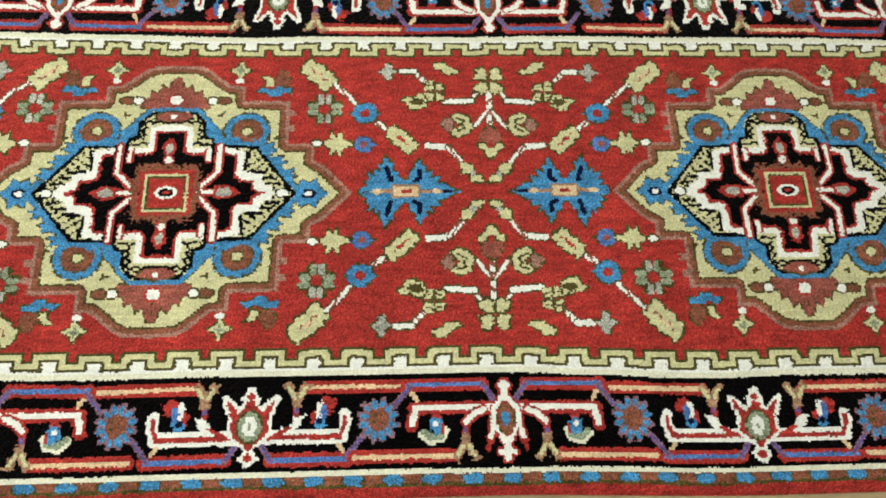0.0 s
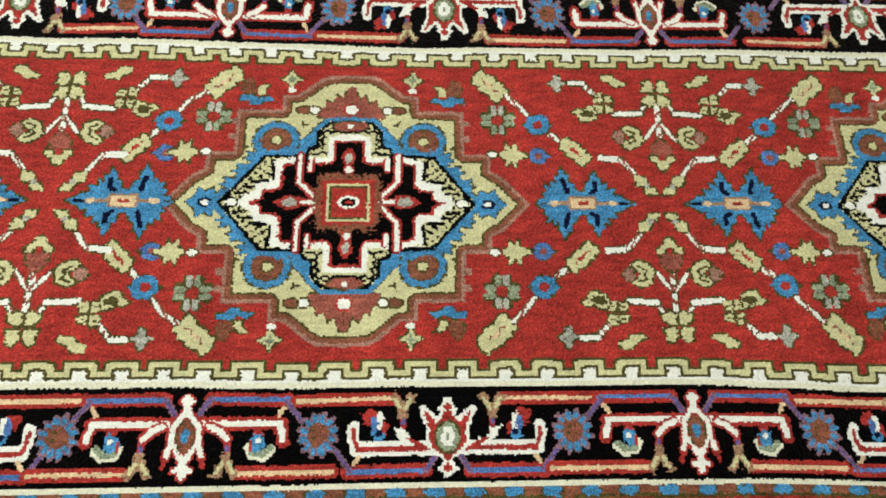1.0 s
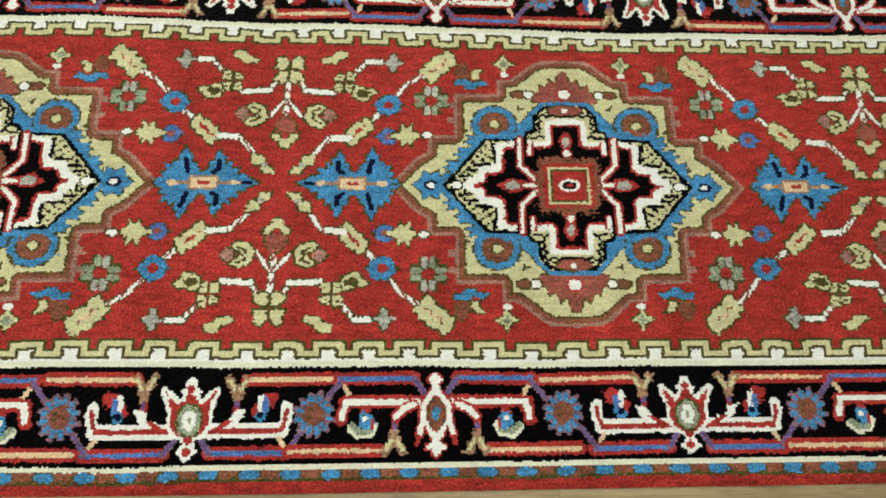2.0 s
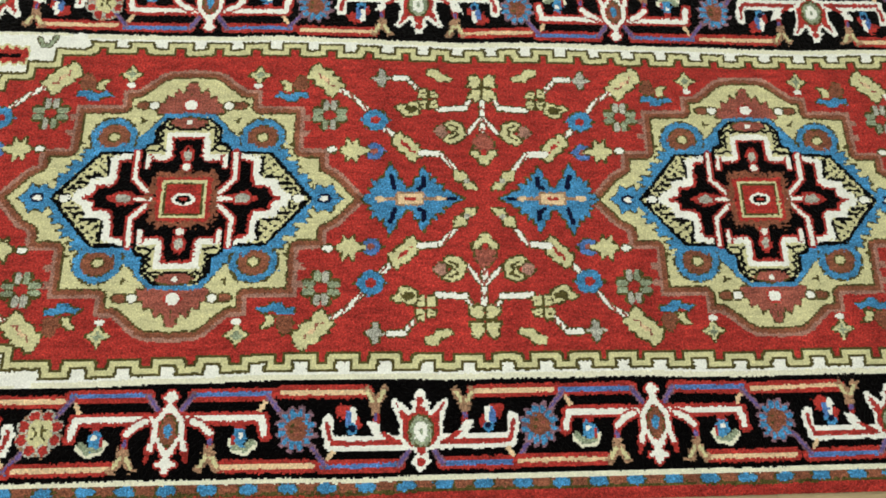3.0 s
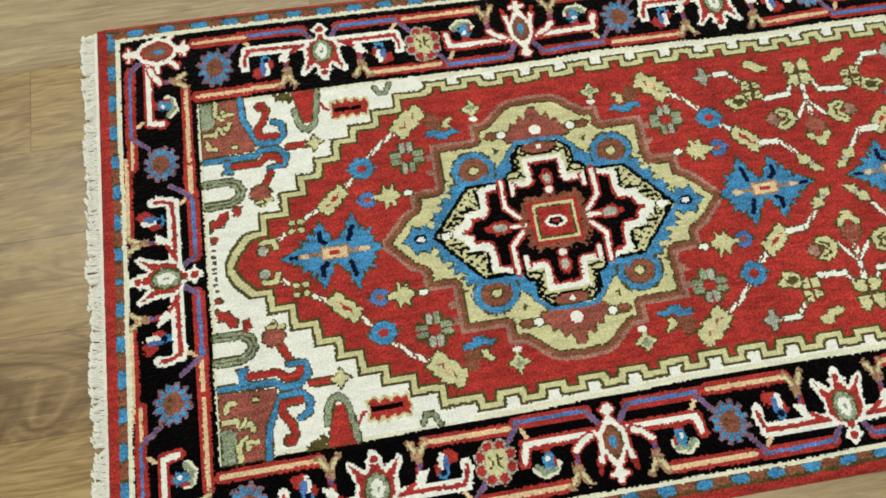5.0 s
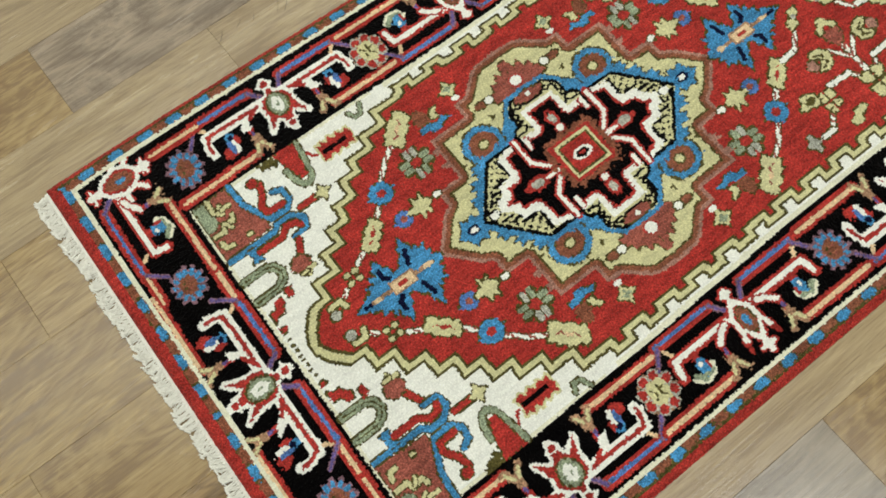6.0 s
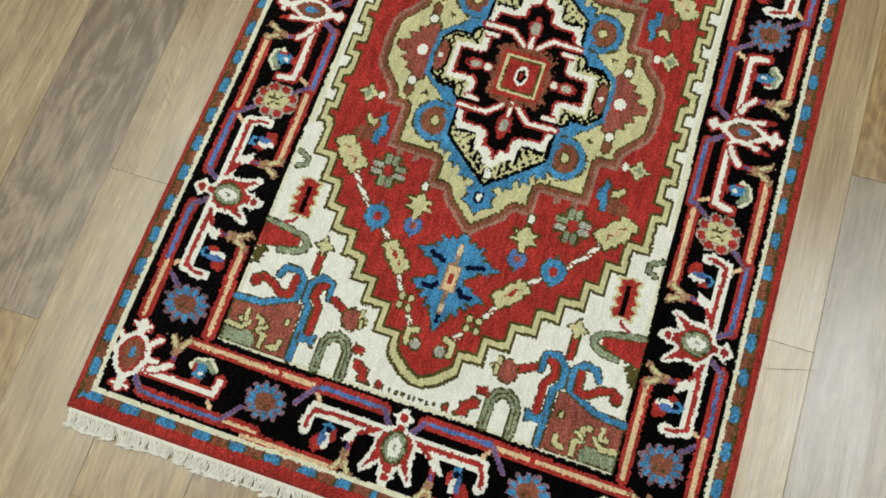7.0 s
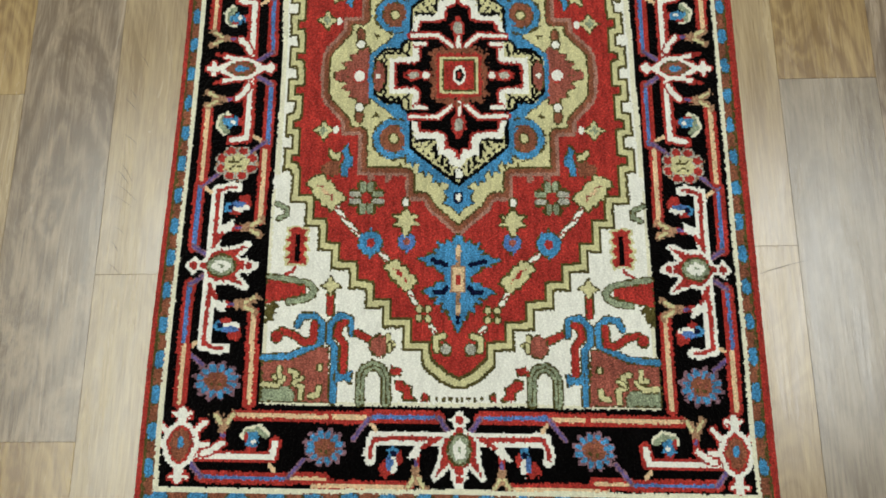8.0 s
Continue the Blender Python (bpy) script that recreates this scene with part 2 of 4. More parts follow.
def field_half(med, side, gap, spandrel_side=False, leaf_shift=0.0, lean=0.015, rosette_at=18.3):
    """What grows between a medallion and the middle of the next gap; above and below the axis alike."""

    def w(u):
        return u if u < 19 or spandrel_side else 19 + (u - 19) * (gap - 19) / 20.8

    def at(name, label, **k):
        return Place(med, 0.0, side, 1, fold="t", reach=(46, 24), owner=begin(name, 0, label), split="t", lean=0.0 if spandrel_side else lean)

    P = at("small_star", "small cream and sage stepped star")
    star(P, 8.4, 18.6, 1.45, CREAM)
    star(P, 8.4, 18.7, 0.8, SAGE, None)
    P.oval(8.3, 16.9, 0.6, 0.42, WHITE)
    P = at("bud_spray", "small blue sprig with brown and cream buds")
    P.poly([(10.6, 15.2), (11.4, 15.9), (12.6, 15.5), (13.4, 16.0), (15.1, 15.9), (15.2, 15.1), (14.0, 15.2), (13.6, 14.5), (12.4, 14.5), (12.0, 15.0)], BLUE, OLIVE, 0.16, 0.1)
    P.poly([(13.2, 16.2), (13.0, 17.3), (13.8, 18.7), (14.6, 18.5), (15.2, 17.2), (14.7, 16.3)], BROWN, OLIVE, 0.1, 0.15)
    P.poly([(11.8, 16.2), (11.9, 16.9), (11.2, 17.7), (12.0, 17.7), (12.7, 17.3), (12.8, 16.2)], CREAM, OLIVE, 0.18, 0.08)
    P = at("rosette", "grey-green wool rosette with a red heart")
    for k in range(8):
        a = radians(22.5 + 45 * k)
        c, n = math.cos(a), math.sin(a)
        P.line([(rosette_at + 1.35 * c, 12.5 + 1.3 * n), (rosette_at + 1.95 * c, 12.5 + 1.9 * n)], 1.3, OLIVE)
    for k in range(8):
        a = radians(22.5 + 45 * k)
        c, n = math.cos(a), math.sin(a)
        w2 = 0.3 if k % 2 else -0.3
        P.line([(rosette_at + 1.3 * c, 12.5 + 1.25 * n), (rosette_at + 2.0 * c - w2 * n, 12.5 + 1.95 * n + w2 * c)], 0.8, GREY if k in (1, 2, 6) else SAGE)
    P.oval(rosette_at, 12.5, 0.75, 0.7, RED, None, 0.2)
    P = at("vine_leaf", "cream serrated vine leaf with red dots")
    leaf(P, 17.5 + leaf_shift, 18.0, -42, 5.2, 3.0)
    P = at("vine", "white beaded vine stem")
    P.line([(19.7 + leaf_shift, 16.4), (21.3 + leaf_shift * 0.6, 15.4), (w(23.6), 13.3)], 0.6, WHITE, OLIVE, ROSEWOOD, 0.14)
    P = at("vine", "white beaded vine stem")
    P.line([(w(26.2), 10.3), (w(27.2), 9.5)], 0.7, WHITE, OLIVE, ROSEWOOD, 0.14)
    P = at("ring_flower", "blue ring-shaped wool flower")
    ring_flower(P, w(24.7), 11.8, 1.65, BLUE)
    P = at("ring_flower", "purple ring-shaped wool flower")
    ring_flower(P, w(24.6), 7.0, 1.25, PERI, ROSEWOOD)
    P = at("trefoil", "cream three-lobed serrated leaf")
    P.poly([(20.0, 6.9), (20.8, 6.4), (20.8, 5.5), (21.5, 6.2), (22.1, 5.4), (22.3, 6.4), (23.7, 6.9), (23.7, 7.3), (22.4, 7.7), (22.2, 8.8), (21.5, 8.0), (20.8, 8.9), (20.8, 7.8), (20.0, 7.4)], CREAM, OLIVE, 0.22, 0.1)
    P = at("bud", "small white bud")
    P.oval(18.9, 7.2, 0.65, 0.42, WHITE, OLIVE, 0.1)
    P = at("vine_leaf", "cream serrated vine leaf with red dots")
    leaf(P, w(29.2), 7.7, -42, 4.4, 2.4)
    if spandrel_side:
        P = at("vine", "white beaded vine stem")
        P.line([(31.6, 6.4), (33.0, 5.6)], 0.6, WHITE, OLIVE, ROSEWOOD, 0.14)
        P = at("vine", "white beaded vine stem")
        P.line([(36.1, 3.5), (36.8, 2.9)], 0.6, WHITE, OLIVE, ROSEWOOD, 0.14)
        P = at("blossom", "small cream four-petalled blossom")
        for a in (-1, 1):
            for b in (-1, 1):
                P.oval(34.4 + a * 0.62, 4.5 + b * 0.6, 0.42, 0.36, CREAM, OLIVE, 0, 0.2)
        P = at("hook_leaf", "cream hooked leaf with a grey bud")
        P.line([(39.0, 2.8), (37.6, 2.9), (37.2, 1.9)], 0.7, CREAM, OLIVE)
        P.oval(38.9, 1.6, 0.7, 0.6, GREY, OLIVE)
    else:
        P = at("vine", "white beaded vine stem")
        P.line([(gap - 8.4, 6.8), (gap - 5.7, 6.6)], 0.85, WHITE, OLIVE, None, 0.12)
        P.line([(gap - 5.7, 6.6), (gap - 4.0, 4.5)], 0.62, WHITE, OLIVE, ROSEWOOD, 0.12)
        P = at("hook_leaf", "cream hooked leaf with a grey bud")
        P.poly([(gap - 4.0, 4.2), (gap - 3.9, 2.8), (gap - 2.9, 2.5), (gap - 2.3, 3.0), (gap - 2.6, 3.9)], CREAM, OLIVE, 0.24, 0.12)
        P.poly([(gap - 2.9, 2.5), (gap - 2.6, 1.5), (gap - 1.0, 1.4), (gap - 1.5, 2.4)], CREAM, OLIVE, 0.24, 0.12)
        P.oval(gap - 2.4, 2.6, 0.4, 0.4, GREY)
    blue_flower(med + side * w(29.6), side, 0)


def tree(x):
    """The blossom tree between two medallions, one up and one down."""

    def at(name, label, split="st"):
        return Place(x, 0, 1, 1, fold="st", reach=(18, 22), owner=begin(name, 0, label), split=split, lean=0.015)

    P = at("blossom_stem", "white branching stem of a blossom tree", "t")
    P.line([(0, 15.3), (0, 10.3)], 0.72, WHITE, OLIVE, ROSEWOOD, 0.14)
    P.line([(0, 11.6), (0, 13.0)], 0.72, WHITE)
    P.line([(0.2, 12.1), (2.4, 9.6)], 0.6, WHITE, OLIVE, ROSEWOOD, 0.14)
    P.line([(1.5, 15.2), (2.5, 13.8)], 0.6, WHITE, OLIVE, ROSEWOOD, 0.18)
    P.line([(2.4, 13.8), (6.1, 13.6)], 0.72, WHITE, OLIVE, None, 0.22)
    P.line([(8.8, 16.7), (10.3, 18.3)], 0.6, WHITE, OLIVE, ROSEWOOD, 0.18)
    P.line([(10.4, 18.5), (12.2, 18.5)], 0.75, WHITE, OLIVE, None, 0.18)
    P = at("blossom", "cream four-petalled blossom", "t")
    for h in ([(0.25, 15.3), (0.9, 14.9), (1.3, 15.4), (2.0, 15.3), (1.8, 16.2), (1.1, 16.7), (0.25, 16.8)], [(0.25, 17.4), (0.9, 17.2), (2.0, 17.3), (1.6, 18.2), (1.7, 18.9), (0.9, 19.2), (0.3, 18.5)]):
        P.poly(h, CREAM, OLIVE, 0.28, 0.1)
    P = at("blossom", "cream four-petalled blossom")
    for h in ([(6.2, 13.9), (7.3, 13.8), (7.3, 15.0), (6.4, 15.0)], [(7.75, 13.7), (8.6, 13.8), (8.8, 14.9), (7.7, 15.0)], [(6.1, 15.6), (7.3, 15.5), (7.3, 16.5), (6.5, 16.4)], [(7.7, 15.5), (8.8, 15.5), (8.6, 16.7), (7.8, 16.9)]):
        P.poly(h, CREAM, OLIVE, 0.24, 0.1)
        m = [sum(c) / 4 for c in zip(*h)]
        P.oval(m[0], m[1], 0.34, 0.1, OLIVE)
    P = at("tulip", "cream tulip with an olive heart")
    P.poly([(12.0, 13.8), (11.2, 13.3), (10.8, 12.5), (9.9, 12.4), (8.7, 13.0), (8.6, 13.9), (9.0, 14.7), (9.9, 14.6), (10.4, 14.1), (11.2, 14.3)], CREAM, OLIVE, 0.26, 0.1)
    P.oval(9.8, 13.6, 0.95, 0.6, OLIVE, None, 0.25)
    P = at("tulip", "cream tulip with a rose bud")
    P.poly([(4.9, 9.0), (6.0, 9.2), (6.7, 10.1), (6.0, 11.0), (5.0, 11.0)], ROSE, OLIVE, 0.14, 0.16)
    P.poly([(2.4, 9.6), (3.2, 8.6), (4.5, 8.2), (5.3, 8.7), (4.8, 9.4), (3.9, 9.8), (4.5, 10.5), (5.3, 11.3), (4.3, 11.8), (2.9, 11.2)], CREAM, OLIVE, 0.28, 0.1)
    P.line([(4.5, 9.0), (3.4, 9.6), (3.8, 10.2), (3.4, 10.7), (4.5, 11.1)], 0.32, OLIVE)
    P = at("bud", "rose-brown bud with cream lobes", "t")
    P.poly([(-0.3, 10.0), (0.5, 9.7), (1.4, 8.6), (1.4, 7.2), (-0.3, 6.8)], ROSEWOOD, OLIVE, 0.16, 0.25)
    P.poly([(-0.3, 4.8), (0.5, 5.2), (0.8, 6.0), (1.7, 6.6), (1.6, 7.2), (0.8, 7.1), (0.5, 6.5), (-0.3, 6.4)], CREAM, OLIVE, 0.26, 0.1)
    P.oval(0, 6.9, 0.4, 0.5, RED)
    P = at("star_flower", "grey four-pointed wool star")
    P.poly([(12.6, 18.4), (13.4, 18.0), (13.6, 17.0), (14.3, 17.1), (14.5, 18.0), (15.4, 18.4), (14.6, 18.9), (14.2, 19.9), (13.6, 19.7), (13.4, 18.9)], GREY, OLIVE, 0.18, 0.12)
    P = at("small_leaf", "pale green slanting leaf")
    P.poly([(4.1, 18.6), (4.6, 18.1), (6.2, 18.2), (6.5, 18.7), (7.7, 19.2), (7.5, 20.0), (6.1, 20.0), (5.7, 19.3)], CREAM, OLIVE, 0.2, 0.1)


def medallion(x, y=0.0):
    o = begin("medallion", 0, "cream, blue and black stepped medallion")
    P = Place(x, y, fold="st", reach=(26, 22), owner=o)
    outer = [(23.8, 0), (22.6, 1.3), (20.2, 4.0), (18.6, 4.9), (18.6, 7.3), (15.1, 7.3), (15.1, 13.8), (9.2, 13.8), (9.2, 16.2), (7.2, 16.3), (6.2, 17.1), (4.4, 18.7), (3.2, 19.3), (0, 19.5)]
    P.rings(outer, [(0.5, ROSE), (0.62, BROWN), (0.26, OLIVE), (9, CREAM)], 0.05)
    P.put((np.abs(P.s - 15.2) < 0.7 + 0.2 * P.rag) & (np.mod(P.t, 2.3) < 0.9) & (P.t > 8.2) & (P.t < 13), ROSE, [RED, ROSE])
    # leaf palmettes above and below, and buds beside them
    P.poly([(0, 12.2), (4.4, 12.6), (4.6, 14.0), (3.5, 14.2), (3.3, 15.3), (2.4, 14.9), (1.9, 16.3), (1.1, 15.6), (0.5, 17.4), (0, 17.5)], ROSEWOOD, OLIVE, 0.16, 0.12)
    P.oval(0, 13.9, 0.85, 0.75, WHITE, RED)
    P.oval(6.3, 13.8, 1.0, 0.5, BROWN, OLIVE)
    P.oval(4.9, 13.8, 0.62, 0.55, WHITE, OLIVE)
    P.poly([(14.0, 7.6), (14.0, 8.6), (13.0, 8.0)], OLIVE)
    P.poly([(5.4, 11.6), (6.4, 11.0), (6.6, 12.2), (6.0, 11.6)], OLIVE)
    # blue lozenge with its black rim
    core = [(16.7, 0), (11.1, 6.85), (6.0, 7.0), (5.4, 8.0), (4.5, 8.3), (4.4, 10.4), (2.9, 12.0), (0, 12.1)]
    P.poly([(5.6, 6.0), (12.6, 6.0), (11.8, 7.4), (7.6, 7.8), (6.4, 9.0), (5.0, 10.4), (4.2, 9.0)], BLUE, OLIVE, 0.14, 0.1)
    for a, b in ((15.6, 2.7), (14.2, 4.6), (12.9, 6.4)):
        P.poly([(a - 1.2, b - 0.9), (a + 0.9, b - 0.1), (a + 0.1, b + 0.2), (a + 0.4, b + 0.9), (a - 1.6, b + 0.6)], BLUE, OLIVE, 0.14, 0.06)
    P.oval(9.7, 9.0, 2.9, 2.75, BLUE, OLIVE, 0.06)
    P.oval(9.7, 9.0, 1.95, 1.8, BROWN, OLIVE, 0.08, 0.1)
    P.line([(9.2, 7.2), (8.3, 8.0)], 0.45, BLUE)
    P.oval(9.7, 9.0, 0.62, 0.55, CREAM, OLIVE)
    P.poly([(20.6, 0), (19.5, 0.9), (19.1, 2.1), (18.2, 1.5), (17.2, 2.0), (16.8, 1.0), (16.2, 0.0)], BLUE, OLIVE, 0.16, 0.08)
    P.oval(18.1, 0, 1.0, 0.7, NAVY)
    P.oval(18.1, 0, 0.5, 0.4, WHITE)
    rim_d, in_core = P.near(core) + 0.08 * P.rag, P.inside(core + [(0, 0)])
    P.put(~in_core & (rim_d < np.where(P.s > 10.5, 0.85 + 0.35 * P.rag, 0.75)), OLIVE, [CREAM])
    P.put(~in_core & (rim_d < np.where(P.s > 10.5, 0.7 + 0.35 * P.rag, 0.6)), BLUE)
    P.rings(core, [(0.54, BLACK), (9, CREAM)], 0.1)
    P.oval(0, 11.2, 2.3, 0.75, ROSEWOOD, OLIVE, 0.1)
    P.oval(0, 11.3, 0.45, 0.35, WHITE)
    P.line([(0, 10.3), (1.3, 10.25), (1.7, 10.6), (2.5, 10.2), (3.1, 10.6), (3.7, 10.1)], 0.36, BLACK)
    P.line([(3.6, 9.9), (3.3, 9.4), (3.9, 9.0), (3.4, 8.5), (4.0, 8.1), (3.5, 7.7)], 0.34, BLACK)
    P.line([(2.9, 7.0), (3.5, 7.35), (4.1, 6.95), (5.0, 7.0)], 0.36, BLACK)
    P.oval(2.4, 10.9, 0.35, 0.2, BLACK)
    # white ground with black hooks between the rim and the cross
    cross = [(13.6, 0), (13.0, 0.8), (12.0, 1.2), (11.8, 2.5), (9.6, 2.7), (9.5, 5.6), (8.7, 6.3), (7.2, 6.6), (5.9, 6.8), (5.2, 6.6), (2.85, 6.5), (2.85, 9.8), (0, 9.9)]
    out_d = np.where(P.inside(cross + [(0, 0)]), 0, P.near(cross))
    P.put(in_core & (rim_d > 0.6) & (P.s > 9.0) & (out_d < 0.35 + 0.2 * P.rag), WHITE)
    P.put(in_core & (rim_d > 0.75) & (P.s > 8.6) & (out_d > 0.3) & (np.mod(0.9 * P.s - 1.2 * P.t + 0.2 * P.rag, 1.4) < 0.56) & (np.mod(P.s + 0.8 * P.t, 2.1) > 0.4), BLACK)
    for hook in ([(10.1, 6.0), (9.85, 4.9), (9.8, 3.4)], [(10.4, 3.1), (12.4, 3.0)], [(12.2, 2.2), (13.5, 2.2)], [(13.6, 1.3), (14.2, 1.5)], [(15.1, 1.0), (15.6, 0.6)]):
        P.line(hook, 0.44, BLACK)
    P.oval(14.75, 0, 0.7, 0.55, WHITE, BLACK, 0.1, 0.2)
    # white-rimmed black cross
    P.rings(cross, [(0.8, WHITE), (0.36, RED), (9, BLACK)], 0.1)
    P.poly([(5.25, 7.0), (7.1, 6.9), (7.0, 4.8), (5.4, 4.8)], BLACK)
    P.line([(4.8, 6.0), (5.0, 4.7)], 0.95, RED)
    P.line([(4.95, 6.1), (5.05, 4.7)], 0.55, WHITE)
    for a, b in (((6.35, 6.7), (6.4, 2.9)), ((6.4, 2.9), (4.5, 0.9))):
        P.line([a, b], 1.15, RED)
    P.line([(6.35, 6.7), (6.4, 2.9), (4.5, 0.9)], 0.55, WHITE)
    P.line([(4.2, 0), (6.6, 0)], 1.15, RED)
    P.line([(4.2, 0), (6.6, 0)], 0.6, WHITE)
    P.poly([(6.2, 0.9), (8.2, 1.0), (9.6, 0.0), (8.2, -1.0), (6.2, -0.9)], RED, None, 0.2, 0.12)
    P.oval(7.5, 0, 0.95, 0.62, GREY, None, 0.1)
    P.oval(0, 4.7, 0.5, 0.55, WHITE, RED)
    P.poly([(0, 5.2), (0.8, 5.6), (0.95, 6.8), (0.3, 7.8), (0, 7.9)], RED, None, 0.2, 0.1)
    P.oval(0, 6.4, 0.55, 0.75, GREY, None, 0.08)
    P.poly([(0, 0), (4.4, 0), (4.2, 3.0), (3.4, 3.9), (0, 4.1)], BROWN, None, 0.2, 0.4)
    P.poly([(-1, -1), (3.45, -1), (3.4, 3.2), (-1, 3.2)], RED, None, 0.2, 0.12)
    P.box(-1, 2.8, -1, 2.75, CREAM)
    P.box(-1, 2.45, -1, 2.35, OLIVE)
    P.box(-1, 2.2, -1, 2.1, RED)
    P.oval(0, 0, 1.45, 0.95, WHITE)
    P.oval(0, 0, 1.0, 0.6, BLACK)
    P.oval(0, 0, 0.55, 0.25, RED)


# -- border motifs: t = 0 at the tail side of the black band, 11.3 at the crown side --
def arm_side(P, reach, kind, tail_a, tail_b):
    s = P.s
    # the line that runs behind the arms: blue near the motif, cream farther out
    P.line([(tail_a, 1.35), (tail_b, 1.3)], 1.6, RED)
    P.line([(tail_a, 1.35), (tail_b, 1.3)], 0.56, PERI)
    P.line([(tail_a, 1.35), (1.2, 3.4)], 0.4, PURPLE, MAUVE, None, 0.18)


def bird(P, s, t, flip):
    if flip > 0:
        P.oval(s + 0.8, t + 0.9, 1.05, 0.95, RED, None, 0.2)
        P.oval(s - 0.7, t - 0.4, 0.5, 0.8, RED, None, 0.2)
        P.oval(s - 0.1, t + 0.4, 0.5, 1.1, WHITE, None, 0.15)
        P.oval(s + 0.4, t + 0.1, 0.4, 1.0, PERI, None, 0.2)
        P.oval(s - 0.1, t - 1.2, 0.65, 0.65, BLUE, None, 0.2)
        P.oval(s - 0.1, t - 1.0, 0.4, 0.4, NAVY)
    else:
        curl = [(s + 1.6, t + 0.6), (s + 0.7, t + 1.4), (s - 0.6, t + 1.1), (s - 1.0, t + 0.3)]
        P.line(curl, 1.0, IVORY)
        P.line([(a - 0.1, b - 0.3) for a, b in curl[:3]], 0.75, SAGE)
        P.oval(s, t - 1.4, 0.6, 0.6, RED, None, 0.2)
        P.oval(s - 0.05, t - 0.2, 0.8, 1.1, BLUE, None, 0.2)
        P.oval(s + 0.1, t - 0.5, 0.3, 0.35, WHITE)
        P.line([(s - 0.8, t - 0.3), (s - 0.75, t + 0.5)], 0.4, RED)


def y_sprig(P, s):
    P.line([(s - 0.1, 6.0), (s, 7.4)], 0.75, RED)
    P.oval(s, 7.0, 0.25, 0.45, PURPLE)
    P.poly([(s - 0.45, 7.4), (s + 0.45, 7.4), (s + 0.75, 8.8), (s + 1.7, 10.2), (s + 0.9, 10.6), (s, 9.3), (s - 0.9, 10.6), (s - 1.7, 10.2), (s - 0.75, 8.8)], TAN, None, 0.2, 0.16)
    P.line([(s + 0.35, 8.7), (s + 0.95, 9.8)], 0.45, CREAM)
    P.line([(s - 0.35, 8.7), (s - 0.95, 9.8)], 0.45, CREAM)


def palmette(P):
    P.line([(0, 3.95), (10.6, 3.9)], 1.75, WHITE)
    P.line([(10.6, 3.9), (11.1, 5.2), (11.0, 6.6)], 1.3, WHITE)
    P.line([(11.1, 4.6), (11.7, 5.9)], 0.5, WHITE)
    P.line([(0, 3.95), (10.5, 3.9)], 0.62, RED)
    P.line([(10.5, 4.0), (11.0, 5.2), (11.05, 6.2)], 0.5, RED)
    P.line([(10.4, 2.9), (10.9, 2.2)], 0.55, PEACH)
    P.poly([(3.2, 4.6), (4.6, 5.2), (5.0, 6.2), (6.5, 6.5), (6.0, 5.4), (5.4, 4.6)], WHITE, None, 0.2, 0.12)
    P.poly([(2.2, 3.9), (4.4, 5.2), (4.9, 5.0), (3.6, 4.0)], RED)
    body = [(0, 3.0), (1.3, 3.5), (2.2, 4.5), (2.1, 6.2), (2.5, 7.4), (2.95, 8.6), (2.2, 7.9), (1.3, 7.0), (0.6, 7.6), (0.5, 8.2), (0, 8.3)]
    P.poly(body + [(-0.4, 8.3), (-0.4, 3.0)], WHITE, WHITE, 0.46)
    P.poly([(0, 7.9), (0.5, 8.0), (1.25, 8.5), (0.7, 9.1), (0.5, 10.0), (-0.4, 10.1), (-0.4, 7.9)], WHITE, None, 0.2, 0.1)
    P.poly(body + [(-0.4, 8.3), (-0.4, 3.0)], RED, None, 0.2, 0.1)
    P.oval(0, 8.8, 0.5, 0.45, RED)
    P.poly([(-0.3, 0.4), (0.4, 0.6), (0.7, 1.1), (1.35, 1.6), (0.8, 2.1), (0.6, 2.9), (-0.3, 3.0)], WHITE, None, 0.2, 0.1)
    P.oval(0, 1.6, 0.55, 0.5, RED)
    P.oval(0, 3.0, 0.5, 0.6, RED)
    P.oval(0, 5.2, 1.35, 1.75, SAGE, OLIVE, 0.1, 0.26)
    P.oval(0, 5.2, 0.8, 1.2, WHITE, None, 0.12)
    P.oval(0, 5.2, 0.18, 0.45, SAGE)


